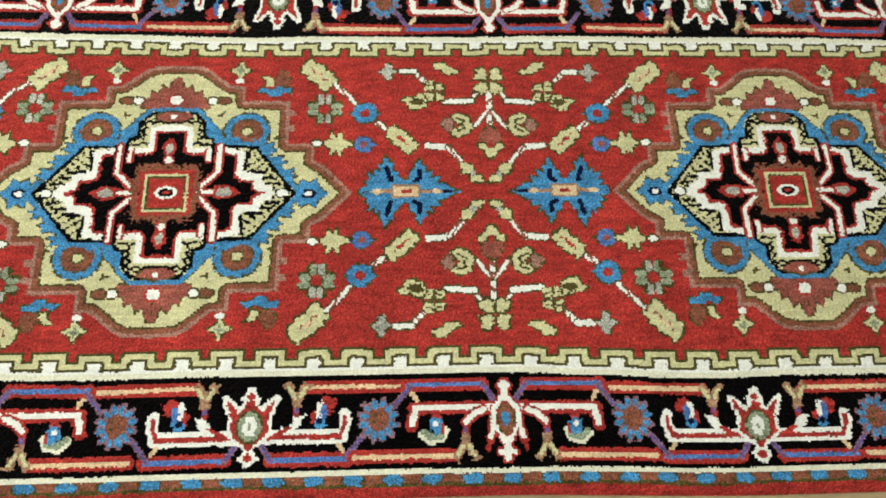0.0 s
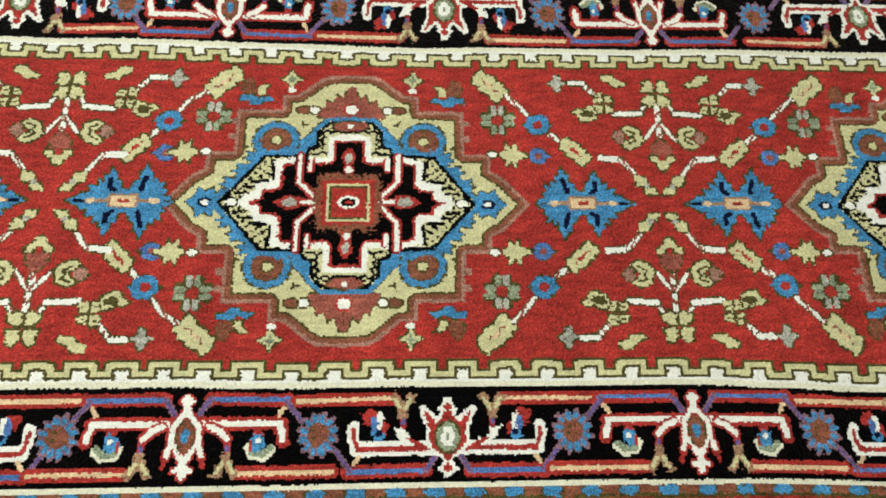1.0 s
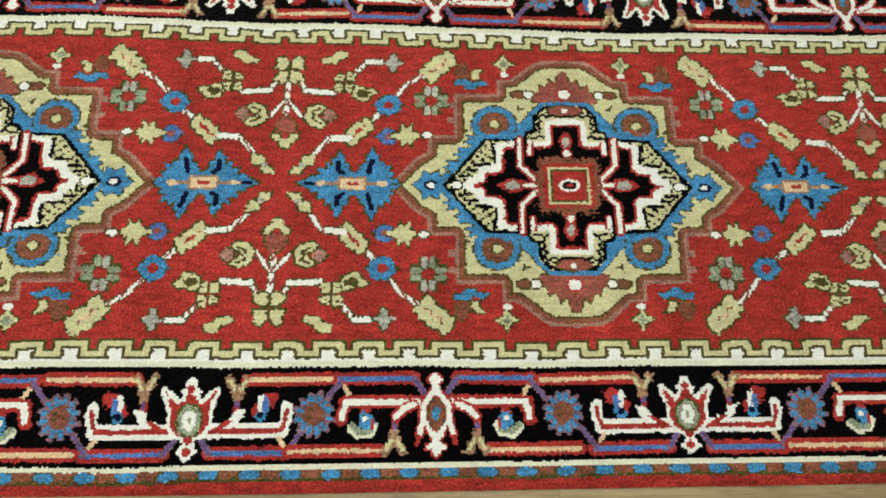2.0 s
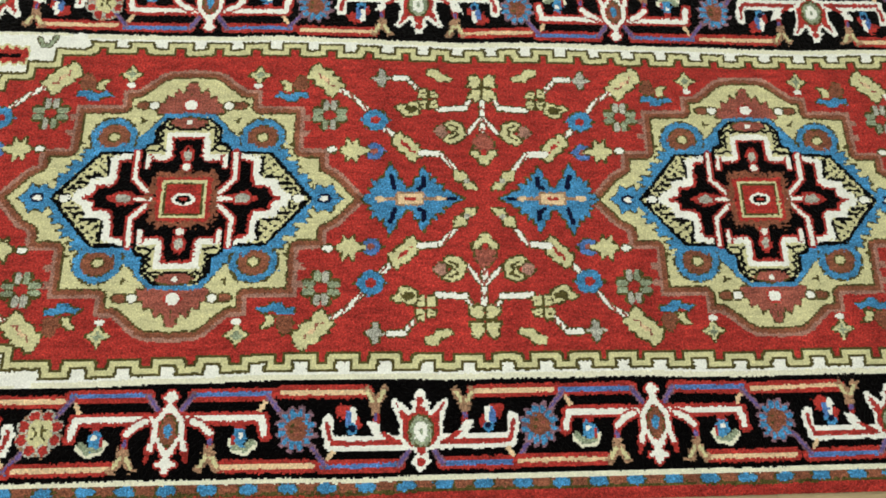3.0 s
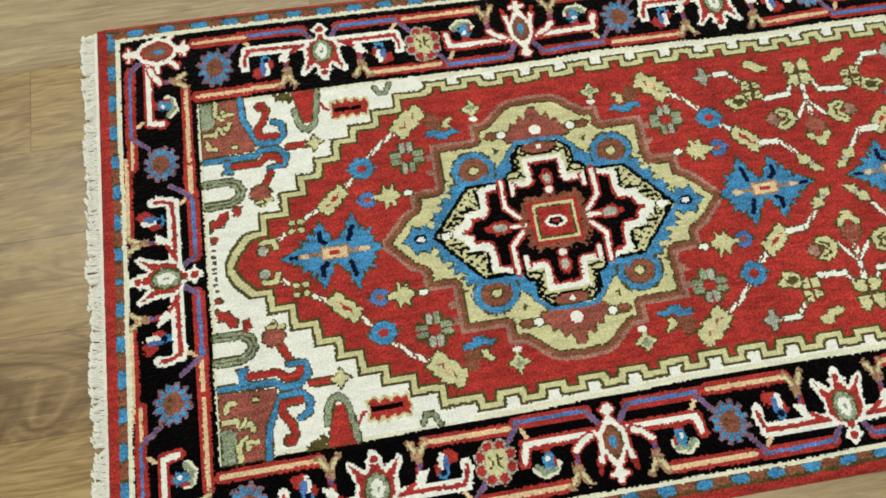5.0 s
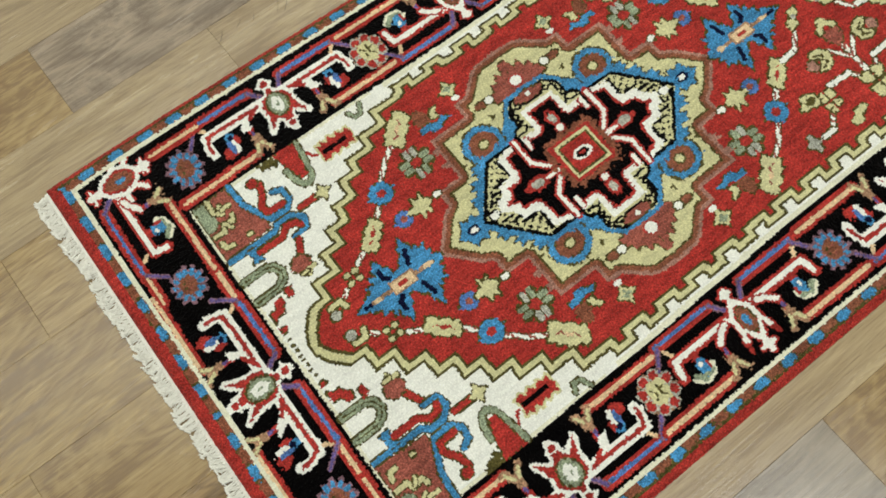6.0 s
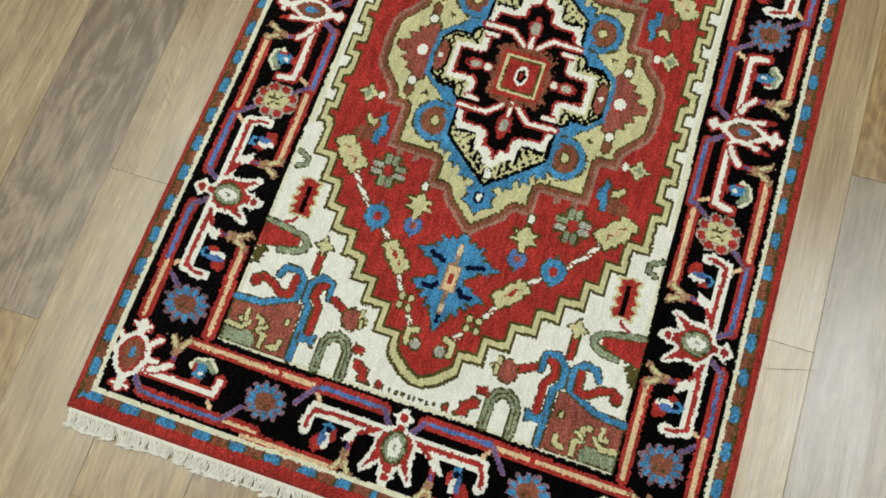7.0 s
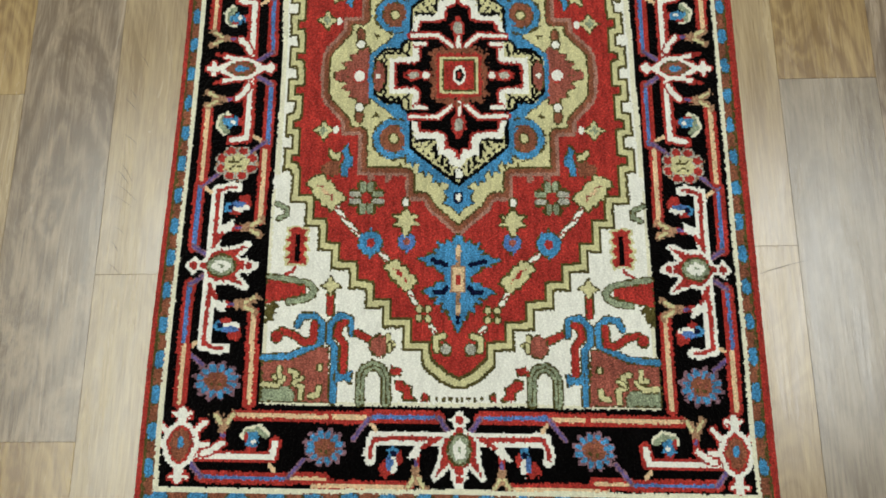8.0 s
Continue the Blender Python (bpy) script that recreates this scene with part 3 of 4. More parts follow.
def crossflower(P, core=BLUE):
    P.line([(0, 4.2), (10.8, 4.15)], 1.6, RED)
    P.line([(10.7, 4.2), (11.1, 6.3)], 1.5, RED)
    P.line([(0, 4.2), (10.7, 4.15)], 0.74, WHITE)
    P.line([(10.7, 4.2), (11.0, 6.1)], 0.78, WHITE)
    P.line([(2.7, 4.5), (3.8, 5.0), (4.7, 5.9)], 0.75, WHITE, RED, None, 0.28)
    P.line([(10.5, 3.2), (11.0, 2.3)], 0.55, PEACH)
    for d, w in ((RED, 0.25), (WHITE, 0.0)):
        P.poly([(-0.3, 0.9), (0.3, 0.9), (0.9, 1.6), (0.35, 2.2), (0.5, 3.2), (0, 3.6), (-0.5, 3.2)], d, d if w else None, w, 0.08)
        P.line([(0.3, 3.0), (1.4, 4.4), (1.55, 6.4), (2.0, 8.0)], 0.62 + 2 * w, d)
        P.line([(1.35, 6.2), (0.4, 8.2)], 0.55 + 2 * w, d)
        P.line([(0.0, 7.8), (0.0, 10.2)], 0.8 + 2 * w, d)
        P.line([(0.0, 9.3), (0.85, 9.5)], 0.6 + 2 * w, d)
    P.line([(2.05, 8.2), (2.25, 9.2)], 0.5, RED)
    P.poly([(0, 3.4), (1.1, 4.6), (1.25, 6.2), (0, 7.9)], RED)
    P.oval(0, 5.6, 0.95, 1.75, BROWN, OLIVE, 0.12, 0.16)
    P.oval(0, 5.6, 0.42, 0.9, core, None, 0.15)


def border_motif(kind, make, parent, reach_out=17.6, tails=False, tail_b=11.6):
    """One flower of the border with its arms, lines, sprigs and birds."""
    P = make(begin("border_line", parent, "red, cream and blue striped border line"), "s")
    P.line([(6.4, 9.85), (reach_out, 9.85)], 1.6, RED)
    P.line([(6.4, 9.85), (reach_out, 9.85)], 0.56, PEACH)
    P = make(begin("border_line", parent, "red, cream and blue striped border line"), "s")
    arm_side(P, reach_out, kind, 2.6, tail_b)
    if tails:
        P.line([(tail_b + 0.2, 1.4), (reach_out, 1.4)], 1.6, RED)
        P.line([(tail_b + 0.2, 1.4), (reach_out, 1.4)], 0.56, PEACH)
    P = make(begin("border_line", parent, "purple slanting border line"), "s")
    P.line([(tail_b - 0.3, 1.5), (tail_b + 1.6, 4.0)], 0.36, PURPLE, MAUVE, None, 0.16)
    P = make(begin("border_sprig", parent, "tan forked sprig"), "s")
    y_sprig(P, 5.3 if kind == "palmette" else 4.8)
    P = make(begin("border_bird", parent, "small red, white and blue curled motif"), "s")
    bird(P, 8.2, 6.7, 1 if kind == "palmette" else -1)
    if kind == "palmette":
        palmette(make(begin("border_palmette", parent, "red palmette outlined in white with a sage heart")))
    else:
        crossflower(make(begin("border_cross_flower", parent, "white cross flower with a brown heart")))


def border_rosette(x, y, parent, dye, rx=2.4, ry=2.7):
    o = begin("border_rosette", parent, "blue rosette with a brown heart" if dye == BLUE else "cream and red rosette")
    P = Place(x, y, reach=5, owner=o)
    if dye == BLUE:
        P.oval(0, 0, rx * 0.86, ry * 0.86, MAUVE, None, 0.1)
        for k in range(12):
            a = math.tau * (k + 0.5) / 12
            c, n = math.cos(a), math.sin(a)
            P.line([(rx * 0.62 * c, ry * 0.62 * n), (rx * (0.97 if k % 3 else 0.9) * c, ry * (0.97 if k % 3 else 0.9) * n)], 0.66, MAUVE)
            P.line([(rx * 0.6 * c, ry * 0.6 * n), (rx * 0.8 * c, ry * 0.8 * n)], 0.55 if k % 3 else 0.72, BLUE)
        P.oval(0, 0, rx * 0.52, ry * 0.52, BROWN, None, 0.16)
        for a, b in ((-0.4, 0.5), (0.5, 0.3), (0.1, -0.6), (-0.5, -0.3)):
            P.oval(a, b, 0.24, 0.2, ROSEWOOD if a > 0 else OLIVE)
    else:
        P.oval(0, 0, rx * 1.0, ry * 0.98, TAN, None, 0.1)
        petals(P, 0, 0, rx * 1.25, 8, RED, CREAM, GREY, 0.39, ry * 1.18, 0.19)
        P.oval(0, 0, rx * 0.6, ry * 0.58, CREAM, None, 0.12)
        P.line([(-0.8, 0.7), (-0.3, 0.1), (-0.6, -0.6)], 0.26, OLIVE)
        P.line([(0.2, 0.9), (0.3, -0.3), (0.8, -0.8)], 0.26, OLIVE)
        P.line([(0.4, 0.3), (0.9, 0.5)], 0.24, OLIVE)


# -- lay the ground colours --
IN_V, OUT_V = 24.6, 35.9


def edge_in(x, y):
    """The inner edge of the border wanders along the rug, differently on each side."""
    low = np.interp(x, (0, 35, 56, 79, 110, 125, 178, 198), (25.1, 25.15, 24.85, 24.35, 24.35, 24.6, 24.65, 25.1))
    up = np.interp(x, (0, 60, 82, 98, 120, 150, 165), (25.3, 25.2, 25.0, 24.6, 24.35, 24.2, 24.5))
    return np.where(y > 0, up, low)


END_IN, END_OUT = 17.0, 6.9
mirror_x = np.minimum(GX, 2 * MID - GX)
absy = np.abs(GY)

border = begin("border", None, "black wool border with red and white flowers")
IN_EDGE = edge_in(GX, GY)
ground = (absy > IN_EDGE) | (mirror_x < END_IN)
DYE[ground], OWNER[ground] = BLACK, border

spandrel = begin("spandrel", None, "ivory stepped corner ground")
STAIRS = [(48.0, 22.9), (44.0, 22.9), (44.0, 20.7), (40.65, 20.7), (40.65, 18.8), (37.4, 18.8), (37.4, 17.0), (34.7, 17.0), (34.7, 14.6), (32.0, 14.6), (32.0, 12.4),
          (29.5, 12.4), (29.5, 9.95), (26.8, 9.95), (26.8, 7.3), (24.0, 7.3), (24.0, 4.85), (21.8, 4.7), (20.0, 2.5), (19.3, 0.9), (19.2, 0.0)]


def crenel():
    """Teeth whose pitch drifts a little along the rug, differently on each side."""
    up = np.interp(GX + 0.45, (48.2, 74.4, 94.9, 109.4, 129.2, 160.1, 368.1), (0, 5, 9, 12, 16, 22, 62))
    down = np.interp(GX - 0.45, (47.3, 73.6, 99.4, 123.4, 149.0, 174.8, 206.8, 362.8), (0, 5, 10, 15, 20, 25, 31, 61))
    gap = np.abs(np.mod(np.where(GY > 0, up, down) + 0.5, 1.0) - 0.5) * 5.15
    return (absy < IN_EDGE) & ((absy > IN_EDGE - 1.0) | ((absy > IN_EDGE - 2.15) & (gap < 0.75 + 0.1 * RAG)))


def grow(m, n):
    for _ in range(n):
        k = m.copy()
        k[1:] |= m[:-1]
        k[:-1] |= m[1:]
        m = k.copy()
        m[:, 1:] |= k[:, :-1]
        m[:, :-1] |= k[:, 1:]
    return m


edge_band = begin("crenellated_band", None, "ivory crenellated band outlined in cream and olive")
inner = (absy < IN_EDGE) & (mirror_x > END_IN)
teeth = crenel() & inner & (mirror_x > 46)
W = Place(0, 0, reach=(1, 1))
W.s, W.t, W.win, W.rag = mirror_x, absy, (slice(0, NX), slice(0, NY)), RAG
corner = (W.inside(STAIRS + [(0, 0), (0, 60), (48.0, 60)]) & inner)
white = teeth | corner
g1 = grow(white, 2)
g4 = grow(g1, 4)
g5 = grow(g4, 2)
for m, dye in ((g5, OLIVE), (g4, CREAM), (g1, OLIVE)):
    DYE[m & inner], OWNER[m & inner] = dye, edge_band
DYE[teeth], OWNER[teeth] = WHITE, edge_band
DYE[teeth & (absy > IN_EDGE - 0.7)] = IVORY
m = OWNER == edge_band
OWNER[m] += ((GY < 0) * 1)[m].astype(np.int16)
DYE[corner], OWNER[corner] = WHITE, spandrel
OWNER[corner] += ((GX > MID) * 1)[corner].astype(np.int16)
rim = inner & (mirror_x < END_IN + 0.42)
DYE[rim] = IVORY
rim = inner & (mirror_x < 46) & (absy > IN_EDGE - 0.4)
DYE[rim] = IVORY

# -- medallions, trees, vines --
TREES = [102.35, MID - 0.6]
for m in (63.2, 140.0, 222.0, 2 * MID - 63.2):
    medallion(m, 0.0 if m < 70 else -0.1)
for x in TREES + [2 * MID - 102.35]:
    tree(x)
field_half(63.2, -1, 40, True)
field_half(63.2, 1, TREES[0] - 63.2)
field_half(140.0, -1, 140.0 - TREES[0])
field_half(140.0, 1, 42.1, False, 1.4, 0.0, 19.8)
field_half(222.0, -1, 41.3, False, 1.0, 0.025, 19.3)
field_half(222.0, 1, 40)
field_half(2 * MID - 63.2, -1, 39)
field_half(2 * MID - 63.2, 1, 40, True)


# -- corner grounds --
def spandrel_motifs(flip):
    f = (lambda x: x) if flip > 0 else (lambda x: 2 * MID - x)

    def at(name, label):
        return Place(f(0.0), 0.0, flip, 1, fold="t", reach=(50, 26), owner=begin(name, spandrel, label), split="t")

    P = at("corner_block", "rose-brown block with cream ornaments")
    P.poly([(17.4, 25.2), (17.4, 16.5), (24.3, 16.9), (24.4, 18.6), (23.3, 21.2), (22.6, 25.2)], ROSEWOOD, OLIVE, 0.16, 0.08)
    P.poly([(17.4, 25.2), (17.4, 21.0), (18.4, 20.9), (19.2, 21.6), (19.2, 25.2)], SAGE, OLIVE, 0.16, 0.1)
    P.line([(19.5, 24.9), (19.4, 23.2), (20.3, 22.4), (20.5, 23.6)], 0.62, CREAM, OLIVE, None, 0.16)
    P.line([(20.4, 22.9), (21.7, 23.0)], 0.5, CREAM, OLIVE, None, 0.14)
    P.line([(17.8, 20.1), (19.3, 20.0), (19.7, 21.0), (21.0, 20.7), (21.3, 21.5)], 0.62, CREAM, OLIVE, None, 0.16)
    P.line([(19.9, 20.9), (20.4, 20.0)], 0.5, CREAM, OLIVE, None, 0.14)
    P.line([(18.1, 18.8), (18.3, 17.9), (19.2, 17.8)], 0.6, CREAM, OLIVE, None, 0.16)
    P.oval(21.8, 17.8, 0.38, 0.32, CREAM, OLIVE, 0.1)
    P = at("blue_scroll", "blue scrolling stem")
    P.line([(22.9, 25.2), (23.2, 21.7), (24.3, 19.3), (25.0, 17.9), (27.4, 17.8), (28.5, 19.0), (28.3, 20.5), (27.2, 21.0)], 0.76, BLUE, OLIVE, None, 0.18)
    P = at("blue_scroll", "blue scrolling stem")
    P.line([(17.6, 15.9), (24.4, 16.05), (25.2, 16.8), (27.2, 16.8), (28.6, 15.5), (28.1, 14.1), (26.2, 13.9)], 0.76, BLUE, OLIVE, None, 0.18)
    P.poly([(20.0, 15.8), (20.2, 14.5), (19.7, 13.8), (21.3, 13.6), (21.1, 14.6), (21.3, 15.8)], BLUE, OLIVE, 0.16, 0.1)
    P = at("red_scroll", "red scrolling stem")
    P.line([(27.3, 18.8), (25.2, 18.9), (24.9, 19.9), (26.0, 21.5), (26.4, 23.0), (25.3, 23.7)], 0.86, RED, OLIVE, None, 0.16)
    P.oval(25.7, 23.6, 0.75, 0.65, RED, OLIVE, 0.1, 0.16)
    P = at("red_scroll", "red scrolling stem")
    P.line([(21.4, 14.8), (24.8, 14.8), (26.0, 15.8), (27.3, 15.5), (27.6, 14.8)], 0.86, RED, OLIVE, None, 0.16)
    P = at("red_stem", "short red stem")
    P.line([(28.9, 16.85), (31.5, 16.85)], 0.85, RED, OLIVE, None, 0.2)
    P = at("red_stem", "short red stem")
    P.line([(26.3, 13.2), (25.5, 11.6)], 0.8, RED, OLIVE, None, 0.2)
    P = at("bud", "cream bud with an olive rim")
    star(P, 32.5, 16.85, 1.3, CREAM)
    P = at("bud", "rose-brown bud with a cream tip")
    P.poly([(23.3, 10.6), (24.2, 11.4), (25.3, 11.3), (26.1, 10.3), (25.6, 9.3), (24.4, 9.0), (23.4, 9.7)], ROSEWOOD, OLIVE, 0.24, 0.16)
    P.line([(26.0, 9.1), (25.1, 9.0), (24.8, 8.4)], 0.5, CREAM, OLIVE, None, 0.18)
    P.line([(24.9, 8.9), (24.0, 8.9)], 0.45, CREAM, OLIVE, None, 0.16)
    P = at("arch", "grey-green double arch")
    bow = [(17.5, 9.2), (20.6, 9.3), (21.7, 9.9), (22.1, 11.0), (21.6, 12.0), (20.6, 12.5), (17.5, 12.5)]
    P.line(bow, 0.95, SAGE, OLIVE, None, 0.24)
    P.line(bow, 0.2, OLIVE)
    P = at("red_leaf", "small red leaf")
    P.poly([(21.0, 8.9), (21.9, 8.5), (21.6, 7.4), (20.9, 7.5)], RED, OLIVE, 0.18, 0.12)
    P.poly([(17.7, 5.4), (17.8, 7.0), (18.7, 7.0), (19.2, 8.0), (20.1, 8.0), (20.2, 7.2), (19.6, 6.7), (19.2, 6.0), (18.5, 6.1)], RED, OLIVE, 0.18, 0.12)
    P.poly([(17.8, 4.7), (18.6, 4.5), (18.3, 3.9), (17.7, 4.0)], RED, OLIVE, 0.16, 0.1)
    for k in range(4):
        P.oval(17.9 + 0.12 * (k % 2), 0.3 + 0.85 * k, 0.3, 0.25, OLIVE)
    P = at("red_trefoil", "red leaf with a sage rim")
    P.line([(33.7, 24.9), (33.3, 22.3), (32.8, 19.8), (32.0, 19.0), (31.2, 19.3), (30.6, 20.4), (30.3, 22.3)], 0.75, SAGE, OLIVE, None, 0.18)
    P.poly([(33.3, 25.2), (33.0, 23.1), (32.5, 20.2), (31.5, 20.2), (30.8, 22.5), (30.1, 25.2)], RED, OLIVE, 0.14, 0.1)
    P.poly([(27.5, 25.2), (27.8, 24.2), (29.0, 24.0), (29.8, 23.4), (30.2, 24.4), (29.9, 25.2)], OLIVE, None, 0.2, 0.15)
    P = at("caterpillar_leaf", "red serrated leaf with a black core")
    P.poly([(35.4, 22.8), (36.0, 22.4), (36.4, 23.0), (37.1, 22.3), (37.6, 23.1), (38.4, 22.3), (38.9, 22.9), (39.6, 22.3), (40.4, 22.8), (40.6, 21.4), (40.3, 20.2),
            (39.6, 20.6), (39.0, 20.1), (38.3, 20.7), (37.6, 20.1), (36.9, 20.7), (36.3, 20.1), (35.4, 20.4), (35.7, 21.4)], RED, CREAM, 0.3)
    P.box(35.8, 39.7, 21.05, 21.7, BLACK)
    P.line([(35.0, 21.6), (34.4, 22.1), (34.1, 22.8)], 0.42, RED)
    P = at("hook", "sage hook on the ivory ground")
    P.line([(43.9, 24.6), (43.2, 23.2), (42.3, 23.1), (41.8, 24.2)], 0.55, SAGE, OLIVE, None, 0.16)


spandrel_motifs(1)
spandrel_motifs(-1)

# -- borders: flowers along both sides and both ends --
PAL = [35.2, 93.8, 152.7, 2 * MID - 152.7, 2 * MID - 93.8, 2 * MID - 35.2]
CRS = [64.3, 122.4, MID, 2 * MID - 122.4, 2 * MID - 64.3]
for side in (-1, 1):
    stops = sorted(PAL[:3] + [213.0 if side < 0 else 214.4] + PAL[4:] + CRS)
    reach = {x: sum(abs(x - v) for v in stops if 0 < abs(x - v) < 34) / max(1, sum(0 < abs(x - v) < 34 for v in stops)) - 12.5 for x in stops}
    for x in PAL[:3] + [213.0 if side < 0 else 214.4] + PAL[4:]:
        border_motif("palmette", lambda o, c="": Place(x, side * OUT_V, 1, -side * (OUT_V - float(edge_in(x, side))) / 11.3, fold="s", reach=(20, 12), owner=o, split=c), border, reach[x])
    for x in CRS:
        border_motif("cross", lambda o, c="": Place(x, side * float(edge_in(x, side)), 1, side * (OUT_V - float(edge_in(x, side))) / 11.3, fold="s", reach=(20, 12), owner=o, split=c), border, reach[x])
    for i, (a, b) in enumerate(zip(stops[:-1], stops[1:])):
        border_rosette((a + b) / 2, side * 30.2, border, CREAM if i in (0, len(stops) - 2) else BLUE)
    border_rosette(19.9, side * 30.4, border, BLUE)
    border_rosette(2 * MID - 19.9, side * 30.4, border, BLUE)
for side in (-1, 1):
    for f in (lambda x: x, lambda x: 2 * MID - x):
        for v in (26.5, 34.5):
            P = Place(f(19.0), side * 30.2, reach=(5.6, 6.5), owner=begin("border_line", border, "red, cream and blue striped border line"))
            for d, w in ((RED, 1.6), (PEACH, 0.56)):
                P.line([(-1.9 if f(0) == 0 else -5.4, side * (v - 30.2)), (5.4 if f(0) == 0 else 1.9, side * (v - 30.2))], w, d)
        border_rosette(f(19.9), side * 30.4, border, BLUE)
k_pal, k_cross = 1.01, 0.905
for e in (1, -1):
    x0 = END_IN if e > 0 else 2 * MID - END_IN
    x1 = 6.65 if e > 0 else 2 * MID - 6.65
    border_motif("palmette", lambda o, c="": Place(x0, 0, 1, -e * k_pal, swap=True, fold="s", reach=(12, 18.3), owner=o, split=c), border, 18.2, True)
    for side in (-1, 1):
        y0 = side * 34.0
        border_motif("cross", lambda o, c="": Place(x1, y0, -side, e * k_cross, swap=True, fold="", reach=(12, 18.2), owner=o, split=c), border, 17.4, True, 13.2)
        P = Place(x1, y0, -side, e * k_cross, swap=True, fold="s", reach=(12, 3.4), owner=begin("corner_flower", border, "white corner flower with a brown heart"))
        for d, w in ((RED, 0.22), (WHITE, 0.0)):
            P.line([(0, 2.2), (0, 0.9)], 1.0 + 2 * w, d)
            P.line([(0, 1.5), (0.9, 1.2)], 0.5 + 2 * w, d)
            P.line([(0, 9.0), (0, 10.4)], 0.95 + 2 * w, d)
            P.line([(0, 9.6), (0.9, 10.0)], 0.5 + 2 * w, d)
            P.line([(1.7, 7.6), (2.7, 8.8)], 0.7 + 2 * w, d)
            P.line([(2.2, 5.6), (3.1, 5.7)], 0.7 + 2 * w, d)
        P.rings([(0, 1.9), (1.5, 3.4), (2.3, 5.7), (1.6, 7.9), (0, 9.2)], [(0.62, WHITE), (0.34, RED), (9, BROWN)], 0.08, (0, 5.5))
        P.oval(0, 5.9, 0.4, 0.8, BLUE)
        border_rosette(11.8 if e > 0 else 2 * MID - 11.8, side * 16.7, border, BLUE, 2.3, 2.6)

# -- guard stripes and the red edge --
guard = begin("guard_stripe", None, "brown guard stripe with blue dashes")
end_out = END_OUT - 0.35 * np.clip(GY / 30, 0, 1)
edge_d = np.maximum(absy - OUT_V - np.where(GY > 0, 0.25, 0), (end_out - mirror_x) * 0.95)
along = np.where((absy - OUT_V) > (end_out - mirror_x) * 0.95, GX, GY)
m = edge_d > 0.0
DYE[m], OWNER[m] = IVORY, guard
m = edge_d > 0.58
DYE[m] = BROWN
m = edge_d > 1.55 + 0.16 * RAG
DYE[m] = OLIVE
dash = np.abs(np.mod(along + 0.15 * RAG + np.where(GY > 0, 1.3, 0) + 1.2, 4.55) - 2.275)
dash = (dash / 1.08) ** 3 + (np.abs(edge_d - 1.13 + 0.06 * RAG) / 0.53) ** 3
DYE[(edge_d > 0.6) & (dash < 1.7)] = OLIVE
DYE[(edge_d > 0.55) & (dash < 1.0)] = BLUE
selvedge = begin("selvedge", None, "red overcast wool edge")
m = edge_d > np.where((absy - OUT_V) > (end_out - mirror_x) * 0.95, 1.95, 1.6)
DYE[m], OWNER[m] = RED, selvedge

# -- every motif is one piece: stray knots join the ground, cut-off pieces become parts of their own --
for turn in range(2):
    size_of = np.bincount(OWNER.reshape(-1), minlength=len(PARTS))
    flat = OWNER.reshape(-1)
    first = np.argsort(flat, kind="stable")
    starts = np.searchsorted(flat[first], np.arange(len(PARTS) + 1))
    for i in range(1, len(PARTS)):
        if not 0 < size_of[i] < 90000:
            continue
        name, parent, label = PARTS[i]
        left = set(first[starts[i]:starts[i + 1]].tolist())
        pieces = []
        while left:
            stack, piece = [left.pop()], []
            while stack:
                c = stack.pop()
                piece.append(c)
                for d in (c - 1, c + 1, c - NY, c + NY):
                    if d in left:
                        left.remove(d)
                        stack.append(d)
            pieces.append(piece)
        pieces.sort(key=len)
        for piece in pieces[:-1]:
            if len(piece) < 14:
                flat[piece] = parent or 0
            else:
                PARTS.append((name, parent, label))
                flat[piece] = len(PARTS) - 1

# ---- the rug as geometry ----
FLOOR_Z = -0.010
VX, VY = np.meshgrid(xs, ys, indexing="ij")
vr = rng.standard_normal(VX.shape)
lift = 0.00065 * vr + 0.0006 * smooth_noise(VX.shape, 200, 120)
fall = np.clip((np.abs(VY + 0.05) - (HALF - 0.05 - 1.5)) / 1.5, 0, 1) ** 2 * 0.0085
fall = np.maximum(fall, np.clip((X_END + 0.8 - np.minimum(VX, 2 * MID - VX)) / 0.8, 0, 1) ** 2 * 0.0075)
lift = lift - fall
sway = 0.0012 * smooth_noise(VX.shape, 300, 900)


def ease(v):
    v = np.clip(v, 0, 1)
    return v * v * (3 - 2 * v)


sway = sway - 0.009 * ease((VX - 178) / 36) * ease((-VY - 4) / 28)  # the lower edge bows out far from the end
widen = (0.6 + 1.0 * ease((75 - VX) / 60)) * np.clip((VY - 25) / 14, 0, 1)  # the border widens on one side towards the end
skew = 0.55 * np.clip((VY + 3) / 39, -0.5, 1)
askew = -skew * np.clip((5.2 - VX) / 1.6, 0, 1) * 0.6
co = np.stack([(VX + SHEAR * VY + askew) / 100 + 0.00018 * rng.standard_normal(VX.shape), (VY + widen) / 100 + sway + 0.00015 * rng.standard_normal(VX.shape), lift], -1).reshape(-1, 3)
ids = np.arange(VX.size).reshape(VX.shape)
quads = np.stack([ids[:-1, :-1], ids[1:, :-1], ids[1:, 1:], ids[:-1, 1:]], -1).reshape(-1, 4)
owner, dye = OWNER.reshape(-1), DYE.reshape(-1)
order = np.argsort(owner, kind="stable")
cuts = np.searchsorted(owner[order], np.arange(len(PARTS) + 1))

